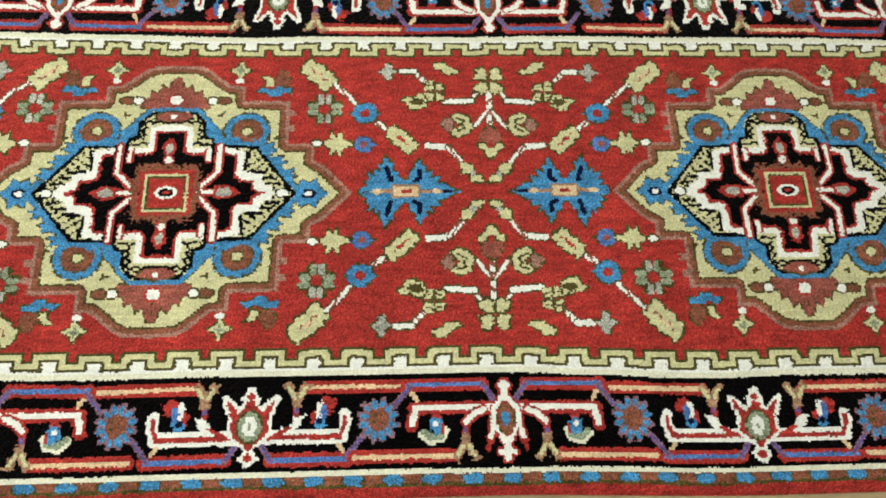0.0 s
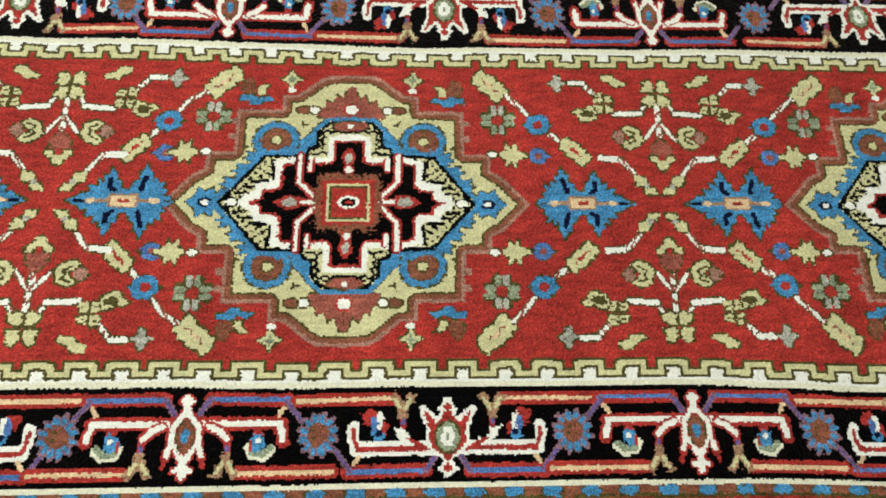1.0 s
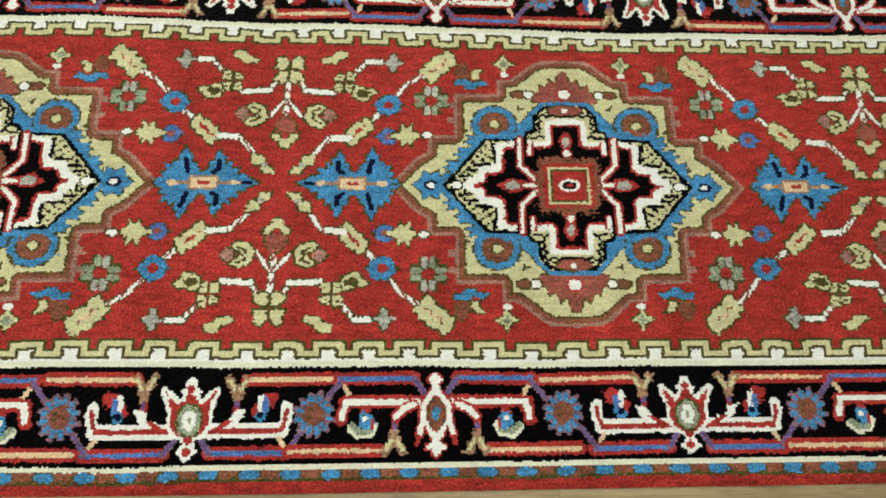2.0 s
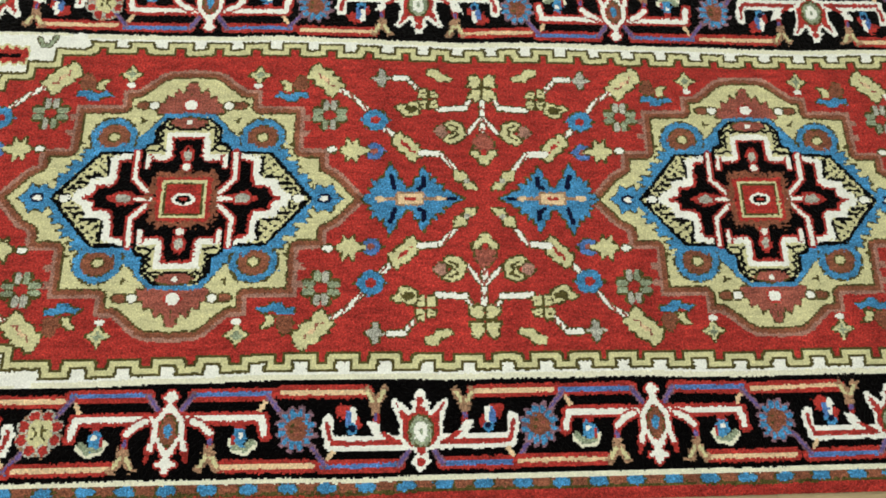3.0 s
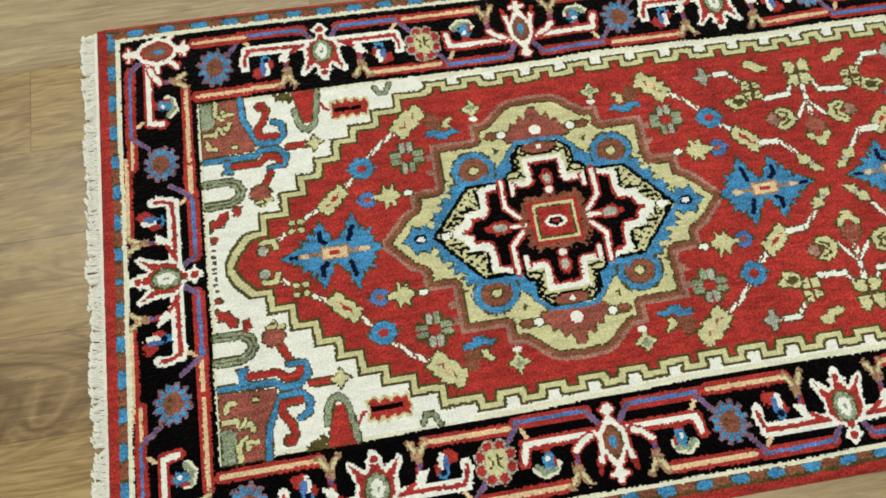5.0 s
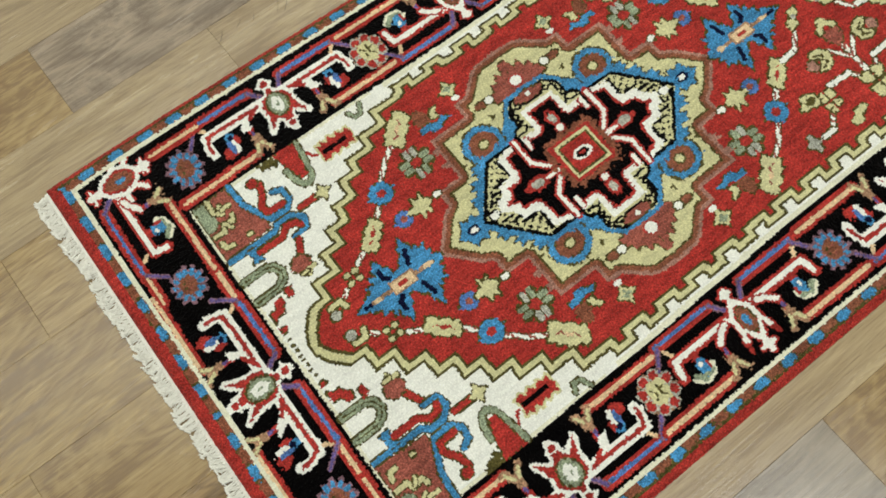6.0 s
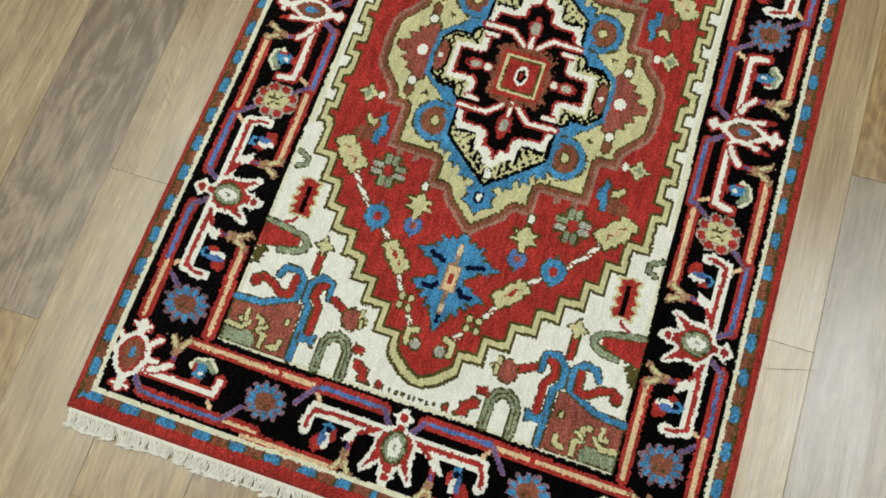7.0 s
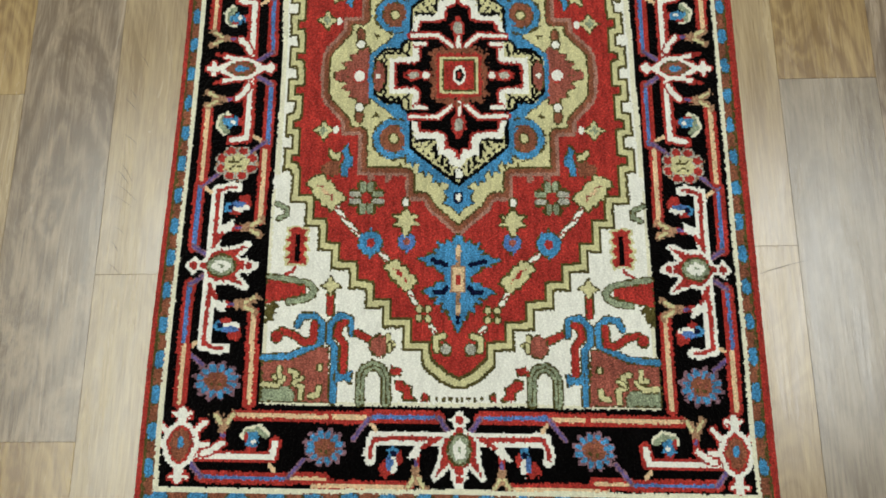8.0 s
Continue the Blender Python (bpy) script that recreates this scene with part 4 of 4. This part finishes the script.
rug = tagged(new("runner_rug"), "red wool runner rug, blue and cream medallions, black flowered border", "rug")
made = {}
for i, (name, parent, label) in enumerate(PARTS):
    sel = order[cuts[i]:cuts[i + 1]]
    if len(sel) == 0:
        continue
    q = quads[sel]
    used, inv = np.unique(q, return_inverse=True)
    dyes, slot = np.unique(dye[sel], return_inverse=True)
    me = bpy.data.meshes.new(name)
    me.vertices.add(len(used))
    me.vertices.foreach_set("co", co[used].ravel())
    me.loops.add(len(sel) * 4)
    me.loops.foreach_set("vertex_index", inv.reshape(-1).astype(np.int32))
    me.polygons.add(len(sel))
    me.polygons.foreach_set("loop_start", np.arange(len(sel), dtype=np.int32) * 4)
    me.polygons.foreach_set("material_index", slot.reshape(-1).astype(np.int32))
    for d in dyes:
        me.materials.append(WOOL[d])
    me.update()
    ob = new(name, me)
    ob.parent = made[parent] if parent is not None else rug
    if label:
        ob["label"] = label
    made[i] = ob
print("parts", len(made), "knots", len(quads))

# the woven back of the rug, closing it towards the floor
def slab(name, x0, x1, y0, y1, z0, z1, bevel, mat, parent=None):
    bm = bmesh.new()
    bmesh.ops.create_cube(bm, size=1)
    for v in bm.verts:
        v.co = ((x0 + x1) / 2 + v.co.x * (x1 - x0), (y0 + y1) / 2 + v.co.y * (y1 - y0), (z0 + z1) / 2 + v.co.z * (z1 - z0))
    if bevel:
        bmesh.ops.bevel(bm, geom=[e for e in bm.edges if all(v.co.z > (z0 + z1) / 2 for v in e.verts)], offset=bevel, segments=1, affect="EDGES")
    me = bpy.data.meshes.new(name)
    bm.to_mesh(me)
    bm.free()
    me.materials.append(mat)
    ob = new(name, me)
    ob.parent = parent
    return ob


backing = slab("backing", X_END / 100 + 0.004, (2 * MID - X_END) / 100 - 0.004, -HALF / 100 + 0.007, HALF / 100 - 0.012, FLOOR_Z, -0.0035, 0, WOOL[RED], rug)
for v in backing.data.vertices:
    v.co.x += SHEAR * v.co.y

# ---- fringe: looped warp ends at both ends of the rug ----
cotton, nt, p = nodes("cotton_warp")
n = add(nt, "ShaderNodeTexNoise", Scale=900.0, Detail=3.0)
nt.links.new(stretched(nt, (1, 1, 1)), n.inputs["Vector"])
ramp = nt.nodes.new("ShaderNodeValToRGB")
ramp.color_ramp.elements[0].color, ramp.color_ramp.elements[1].color = (0.70, 0.68, 0.58, 1), (0.90, 0.89, 0.84, 1)
nt.links.new(n.outputs["Fac"], ramp.inputs["Fac"])
nt.links.new(ramp.outputs["Color"], p.inputs["Base Color"])
p.inputs["Roughness"].default_value = 0.9


def tube(bm, pts, radius, sides=5):
    rows = []
    for i, q in enumerate(pts):
        d = (Vector(pts[min(i + 1, len(pts) - 1)]) - Vector(pts[max(i - 1, 0)])).normalized()
        a = d.cross(Vector((0, 0, 1)))
        a = a.normalized() if a.length > 0.01 else Vector((0, 1, 0))
        b = d.cross(a)
        rows.append([bm.verts.new(Vector(q) + radius * (math.cos(k * math.tau / sides) * a + math.sin(k * math.tau / sides) * b)) for k in range(sides)])
    for r0, r1 in zip(rows[:-1], rows[1:]):
        for k in range(sides):
            bm.faces.new((r0[k], r0[(k + 1) % sides], r1[(k + 1) % sides], r1[k]))


def tassel_mesh(seed):
    """A loop of twisted cotton: two legs that meet in a soft bend, with a frayed thread or two."""
    r = random.Random(seed)
    bm = bmesh.new()
    length, lean, gap = r.uniform(0.0165, 0.0205), r.uniform(-0.006, 0.006), r.uniform(0.0008, 0.0017)
    legs = []
    for side in (-1, 1):
        legs.append([(-length * u, side * gap * (1 - 0.35 * u) + lean * u * u, -0.0052 - 0.0026 * u + 0.0010 * math.sin(9 * u + side + seed)) for u in (0, 0.22, 0.45, 0.68, 0.88)])
    bend = [(-length, lean + side * gap * 0.5, -0.0078) for side in (-1, 1)]
    tube(bm, legs[0] + bend + legs[1][::-1], r.uniform(0.00095, 0.0012))
    a, b = r.uniform(-0.004, 0.004), r.uniform(-0.004, 0.004)
    tube(bm, [(-length * 0.55, lean * 0.3, -0.0066), (-length * 0.8, lean * 0.6 + a, -0.0076), (-length * 1.02, lean + a + b, -0.0084)], 0.0005, 4)
    tube(bm, [(-length * 0.88, lean - 0.0042, -0.0080), (-length * 0.97, lean - 0.0015, -0.0070), (-length * 0.90, lean + 0.0012, -0.0074), (-length * 0.99, lean + 0.0042, -0.0080)], 0.00105, 5)
    tube(bm, [(-length * 0.30, r.uniform(-0.003, 0.003), -0.0050), (-length * 0.6, r.uniform(-0.003, 0.003), -0.0048), (-length * 0.95, lean + r.uniform(-0.003, 0.003), -0.0068)], 0.0006, 4)
    me = bpy.data.meshes.new("tassel")
    bm.to_mesh(me)
    bm.free()
    me.materials.append(cotton)
    me.polygons.foreach_set("use_smooth", [True] * len(me.polygons))
    return me


TASSELS = [tassel_mesh(k) for k in range(14)]
rr = random.Random(5)
for e in (1, -1):
    x0 = (X_END if e > 0 else 2 * MID - X_END) / 100
    web = slab("fringe", x0 - 0.002 * e if e > 0 else x0 - 0.003, x0 + 0.003 if e > 0 else x0 + 0.002, -HALF / 100 + 0.006, HALF / 100 + (0.010 if e > 0 else -0.006), FLOOR_Z, -0.0050, 0.001, cotton, rug)
    web["label"] = "white cotton fringe with looped ends"
    for v in web.data.vertices:
        v.co.x += SHEAR * v.co.y - (0.001 + 0.0055 * min(max((v.co.y * 100 + 3) / 39, -0.5), 1) if e > 0 else 0)
    y = -HALF / 100 + 0.006
    while y < HALF / 100 + (0.006 if e > 0 else -0.010):
        ob = new("tassel", rr.choice(TASSELS))
        ob.parent = web
        wave = 5 * math.sin(y * 23) + 4 * math.sin(y * 61 + 1)
        ob.matrix_basis = pose(x0 + SHEAR * y - (0.001 + 0.0055 * min(max((y * 100 + 3) / 39, -0.5), 1) if e > 0 else 0), y, 0, 0, 0, (0 if e > 0 else 180) + wave * 1.6 + rr.uniform(-12, 12)) @ Matrix.Diagonal((rr.uniform(0.85, 1.12) + 0.08 * math.sin(y * 40), 1, 1, 1))
        y += 0.0031 + rr.uniform(-0.0009, 0.0009)


# ---- floor: wood-look planks, each laid on its own ----
def plank_material(name, light, dark, grain, figure, knot=None):
    m, nt, p = nodes(name)
    info = nt.nodes.new("ShaderNodeObjectInfo")
    tc = nt.nodes.new("ShaderNodeTexCoord")
    off = add(nt, "ShaderNodeVectorMath")
    off.operation = "MULTIPLY_ADD"
    off.inputs[1].default_value = (1, 1, 1)
    comb = nt.nodes.new("ShaderNodeCombineXYZ")
    mul = nt.nodes.new("ShaderNodeMath")
    mul.operation = "MULTIPLY"
    mul.inputs[1].default_value = 37.0
    nt.links.new(info.outputs["Random"], mul.inputs[0])
    for k in range(3):
        nt.links.new(mul.outputs[0], comb.inputs[k])
    nt.links.new(tc.outputs["Object"], off.inputs[0])
    nt.links.new(comb.outputs[0], off.inputs[2])

    def noise_at(scale, detail, rough, dist=0.0):
        mp = add(nt, "ShaderNodeMapping", Scale=scale)
        nt.links.new(off.outputs[0], mp.inputs["Vector"])
        n = add(nt, "ShaderNodeTexNoise", Scale=1.0, Detail=detail, Roughness=rough, Distortion=dist)
        nt.links.new(mp.outputs[0], n.inputs["Vector"])
        return n.outputs["Fac"]

    fine = noise_at((9, 230, 40), 5, 0.75, 0.4)
    pores = noise_at((26, 620, 40), 2, 0.6, 0.2)
    broad = noise_at((3.2, 26, 10), 5, 0.65, 1.2)
    blot = noise_at((2.0, 5, 3), 2, 0.5)
    # cathedral figure: bands of a slow noise field
    bands = nt.nodes.new("ShaderNodeMath")
    bands.operation = "MULTIPLY"
    bands.inputs[1].default_value = 11.0
    nt.links.new(noise_at((2.3, 9.0, 3), 4, 0.55, 1.1), bands.inputs[0])
    wave = nt.nodes.new("ShaderNodeMath")
    wave.operation = "PINGPONG"
    wave.inputs[1].default_value = 0.5
    nt.links.new(bands.outputs[0], wave.inputs[0])

    if knot is not None:
        # growth rings run round the knot
        away = add(nt, "ShaderNodeVectorMath")
        away.operation = "SUBTRACT"
        away.inputs[1].default_value = (*knot, 0)
        nt.links.new(tc.outputs["Object"], away.inputs[0])
        flat = add(nt, "ShaderNodeMapping", Scale=(1, 3.3, 0))
        nt.links.new(away.outputs[0], flat.inputs["Vector"])
        span = nt.nodes.new("ShaderNodeVectorMath")
        span.operation = "LENGTH"
        nt.links.new(flat.outputs[0], span.inputs[0])
        root = nt.nodes.new("ShaderNodeMath")
        root.operation = "POWER"
        root.inputs[1].default_value = 0.7
        nt.links.new(span.outputs["Value"], root.inputs[0])
        turn = nt.nodes.new("ShaderNodeMath")
        turn.operation = "MULTIPLY_ADD"
        turn.inputs[1].default_value = 9.0
        nt.links.new(root.outputs[0], turn.inputs[0])
        lumps = nt.nodes.new("ShaderNodeMath")
        lumps.operation = "MULTIPLY"
        lumps.inputs[1].default_value = 3.0
        nt.links.new(noise_at((5.0, 15.0, 3), 5, 0.65, 1.6), lumps.inputs[0])
        nt.links.new(lumps.outputs[0], turn.inputs[2])
        nt.links.new(turn.outputs[0], wave.inputs[0])

    def weigh(sock, k, base=None):
        a = nt.nodes.new("ShaderNodeMath")
        a.operation = "MULTIPLY_ADD"
        a.inputs[1].default_value = k
        nt.links.new(sock, a.inputs[0])
        if base is None:
            a.inputs[2].default_value = 0.0
        else:
            nt.links.new(base, a.inputs[2])
        return a.outputs[0]

    total = weigh(wave.outputs[0], figure, weigh(fine, grain, weigh(broad, 0.55, weigh(blot, 0.35))))
    mid = 0.5 * (0.9 + grain) + 0.25 * figure
    rng_node = add(nt, "ShaderNodeMapRange", **{"From Min": mid - 0.16, "From Max": mid + 0.16})
    nt.links.new(total, rng_node.inputs["Value"])
    dark_pores = add(nt, "ShaderNodeMapRange", **{"From Min": 0.60, "From Max": 0.72, "To Min": 0.0, "To Max": -0.5})
    nt.links.new(pores, dark_pores.inputs["Value"])
    summed = nt.nodes.new("ShaderNodeMath")
    summed.use_clamp = True
    nt.links.new(rng_node.outputs[0], summed.inputs[0])
    nt.links.new(dark_pores.outputs[0], summed.inputs[1])
    mix = nt.nodes.new("ShaderNodeMix")
    mix.data_type = "RGBA"
    nt.links.new(summed.outputs[0], mix.inputs["Factor"])
    mix.inputs["A"].default_value, mix.inputs["B"].default_value = (*dark, 1), (*light, 1)
    nt.links.new(mix.outputs["Result"], p.inputs["Base Color"])
    rough = add(nt, "ShaderNodeMapRange", **{"From Min": 0.3, "From Max": 0.7, "To Min": 0.15, "To Max": 0.31})
    nt.links.new(broad, rough.inputs["Value"])
    nt.links.new(rough.outputs[0], p.inputs["Roughness"])
    p.inputs["Specular IOR Level"].default_value = 0.8
    bump = add(nt, "ShaderNodeBump", Strength=0.22, Distance=0.001)
    nt.links.new(fine, bump.inputs["Height"])
    nt.links.new(bump.outputs[0], p.inputs["Normal"])
    return m


TAN_OAK = plank_material("plank_tan_oak", (0.410, 0.290, 0.126), (0.209, 0.131, 0.057), 0.7, 0.34)
GREY_OAK = plank_material("plank_grey_oak", (0.320, 0.246, 0.168), (0.143, 0.103, 0.069), 0.6, 0.42)
KNOTTY_OAK = plank_material("plank_knotty_oak", (0.332, 0.256, 0.178), (0.146, 0.107, 0.073), 0.6, 0.42, (-0.187, 0.003))
CLOUDY_OAK = plank_material("plank_cloudy_oak", (0.316, 0.261, 0.193), (0.176, 0.141, 0.102), 0.65, 0.24, (0.199, 0.006))
PALE_OAK = plank_material("plank_pale_oak", (0.426, 0.326, 0.180), (0.246, 0.175, 0.100), 0.7, 0.2)
BROWN_OAK = plank_material("plank_brown_oak", (0.320, 0.212, 0.098), (0.131, 0.080, 0.037), 0.6, 0.45)

gap_mat, nt, p = nodes("plank_joint")
p.inputs["Base Color"].default_value = (0.09, 0.068, 0.045, 1)
p.inputs["Roughness"].default_value = 0.8
FX0, FX1, FY0, FY1 = -1.3, 4.9, -2.2, 2.25
floor = tagged(slab("floor", FX0, FX1, FY0, FY1, -0.06, FLOOR_Z - 0.0035, 0, gap_mat), "wood-look plank floor in tan and grey oak", "floor", kind="structure")
PITCH, TOP = 0.1335, 0.489
JOINTS = {0: 0.129, 1: 0.350, 2: -0.056, 5: 0.30, 7: 0.380, 8: 0.623, -1: 0.62, 9: 0.20, 3: 0.42, 4: -0.16, 6: 0.16}
TONES = {(0, 0): KNOTTY_OAK, (0, -1): TAN_OAK, (1, 0): PALE_OAK, (1, -1): PALE_OAK, (7, 0): PALE_OAK, (7, -1): PALE_OAK, (8, 0): TAN_OAK, (8, -1): CLOUDY_OAK,
         (2, 0): TAN_OAK, (2, -1): TAN_OAK, (3, -1): TAN_OAK, (3, 0): PALE_OAK, (4, -1): TAN_OAK, (4, 0): TAN_OAK, (5, -1): BROWN_OAK, (6, -1): TAN_OAK, (-1, 0): TAN_OAK, (-1, -1): PALE_OAK, (9, -1): PALE_OAK, (9, 0): GREY_OAK}
LENGTH = 0.98
rf = random.Random(11)
for row in range(-14, 21):
    y1 = TOP + PITCH - PITCH * row
    y0 = y1 - PITCH
    if y0 > FY1 or y1 < FY0:
        continue
    start = JOINTS.get(row, rf.uniform(0, LENGTH))
    for k in range(-3, 6):
        x0, x1 = max(start + k * LENGTH, FX0), min(start + (k + 1) * LENGTH, FX1)
        if x1 - x0 < 0.02:
            continue
        mat = TONES.get((row, k)) or rf.choice((TAN_OAK, TAN_OAK, GREY_OAK, PALE_OAK, BROWN_OAK))
        g = 0.00014
        a, b = max(y0, FY0), min(y1, FY1)
        ob = slab("plank", -(x1 - x0) / 2 + g, (x1 - x0) / 2 - g, -(b - a) / 2 + g, (b - a) / 2 - g, -0.004, 0, 0.00025, mat, floor)
        ob.matrix_basis = pose((x0 + x1) / 2, (a + b) / 2, FLOOR_Z + rf.uniform(-0.00012, 0.00012))

# hairline scratches in the planks
mark, nt, p = nodes("scratch_dirt")
p.inputs["Base Color"].default_value = (0.075, 0.055, 0.038, 1)
p.inputs["Roughness"].default_value = 0.7
SCRATCHES = [(62.4, 46.8, 60.7, 45.6), (61.0, 47.4, 59.1, 45.6), (55.5, 47.0, 53.9, 45.0), (51.5, 47.2, 48.4, 45.2), (50.0, 47.3, 47.9, 45.6), (48.1, 47.3, 45.3, 44.1),
             (46.3, 47.6, 44.5, 44.7), (41.7, 46.8, 40.7, 45.5), (39.7, 47.2, 38.2, 46.1), (36.5, 47.1, 35.0, 45.5), (68.1, 45.9, 65.8, 44.4), (34.2, -39.2, 36.0, -45.7)]
for ax, ay, bx, by in SCRATCHES:
    bm = bmesh.new()
    length = math.hypot(bx - ax, by - ay)
    nx, ny = -(by - ay) / length, (bx - ax) / length
    left, right = [], []
    for k in range(6):
        f = k / 5
        w = 0.028 * (0.35 + math.sin(math.pi * f)) * rf.uniform(0.6, 1.3)
        bend = 0.1 * math.sin(math.pi * f) + rf.uniform(-0.03, 0.03)
        px, py = ax + (bx - ax) * f + nx * bend, ay + (by - ay) * f + ny * bend
        left.append(bm.verts.new(((px + nx * w) / 100, (py + ny * w) / 100, FLOOR_Z + 0.0004)))
        right.append(bm.verts.new(((px - nx * w) / 100, (py - ny * w) / 100, FLOOR_Z + 0.0004)))
    for k in range(5):
        bm.faces.new((right[k], right[k + 1], left[k + 1], left[k]))
    me = bpy.data.meshes.new("scratch")
    bm.to_mesh(me)
    bm.free()
    me.materials.append(mark)
    new("scratch", me).parent = floor

# a small green card half under the fringe
green, nt, p = nodes("green_plastic")
n = add(nt, "ShaderNodeTexNoise", Scale=60.0, Detail=4.0)
nt.links.new(stretched(nt, (1, 1, 1)), n.inputs["Vector"])
ramp = nt.nodes.new("ShaderNodeValToRGB")
ramp.color_ramp.elements[0].color, ramp.color_ramp.elements[1].color = (0.0, 0.085, 0.052, 1), (0.001, 0.11, 0.066, 1)
nt.links.new(n.outputs["Fac"], ramp.inputs["Fac"])
nt.links.new(ramp.outputs["Color"], p.inputs["Base Color"])
p.inputs["Roughness"].default_value = 0.75
p.inputs["Specular IOR Level"].default_value = 0.15
bm = bmesh.new()
ring = []
for qx, qy, start in ((0.5, 0.5, 0), (-0.5, 0.5, 90), (-0.5, -0.5, 180), (0.5, -0.5, 270)):
    for k in range(5):
        a = radians(start + 22.5 * k)
        ring.append((qx * 0.048 + 0.005 * math.cos(a), qy * 0.034 + 0.005 * math.sin(a)))
low = [bm.verts.new((x, y, 0)) for x, y in ring]
top = [bm.verts.new((x, y, 0.0012)) for x, y in ring]
cap = [bm.verts.new((x * 0.985, y * 0.98, 0.0015)) for x, y in ring]
bm.faces.new(low[::-1])
bm.faces.new(cap)
for k in range(len(ring)):
    j = (k + 1) % len(ring)
    bm.faces.new((low[k], low[j], top[j], top[k]))
    bm.faces.new((top[k], top[j], cap[j], cap[k]))
me = bpy.data.meshes.new("green_card")
bm.to_mesh(me)
bm.free()
me.materials.append(green)
card = tagged(new("green_card", me), "small green plastic card lying beside the fringe", "card")
card.matrix_world = pose(0.001, -0.343, FLOOR_Z + 0.0002, 0, 0, 2)

# ---- plain room shell ----
paint, nt, p = nodes("wall_paint")
n = add(nt, "ShaderNodeTexNoise", Scale=3.0, Detail=5.0)
nt.links.new(stretched(nt, (1, 1, 1)), n.inputs["Vector"])
ramp = nt.nodes.new("ShaderNodeValToRGB")
ramp.color_ramp.elements[0].color, ramp.color_ramp.elements[1].color = (0.72, 0.71, 0.68, 1), (0.78, 0.77, 0.75, 1)
nt.links.new(n.outputs["Fac"], ramp.inputs["Fac"])
nt.links.new(ramp.outputs["Color"], p.inputs["Base Color"])
p.inputs["Roughness"].default_value = 0.7
TOPZ = 2.6
tagged(slab("ceiling", FX0, FX1, FY0, FY1, TOPZ, TOPZ + 0.1, 0, paint), "plain white painted ceiling", "ceiling", kind="structure")
tagged(slab("wall_south", FX0, FX1, FY0 - 0.1, FY0, -0.06, TOPZ, 0, paint), "plain white painted wall", "wall", kind="structure")
tagged(slab("wall_north", FX0, FX1, FY1, FY1 + 0.1, -0.06, TOPZ, 0, paint), "plain white painted wall", "wall", kind="structure")
tagged(slab("wall_west", FX0 - 0.1, FX0, FY0, FY1, -0.06, TOPZ, 0, paint), "plain white painted wall", "wall", kind="structure")
tagged(slab("wall_east", FX1, FX1 + 0.1, FY0, FY1, -0.06, TOPZ, 0, paint), "plain white painted wall", "wall", kind="structure")
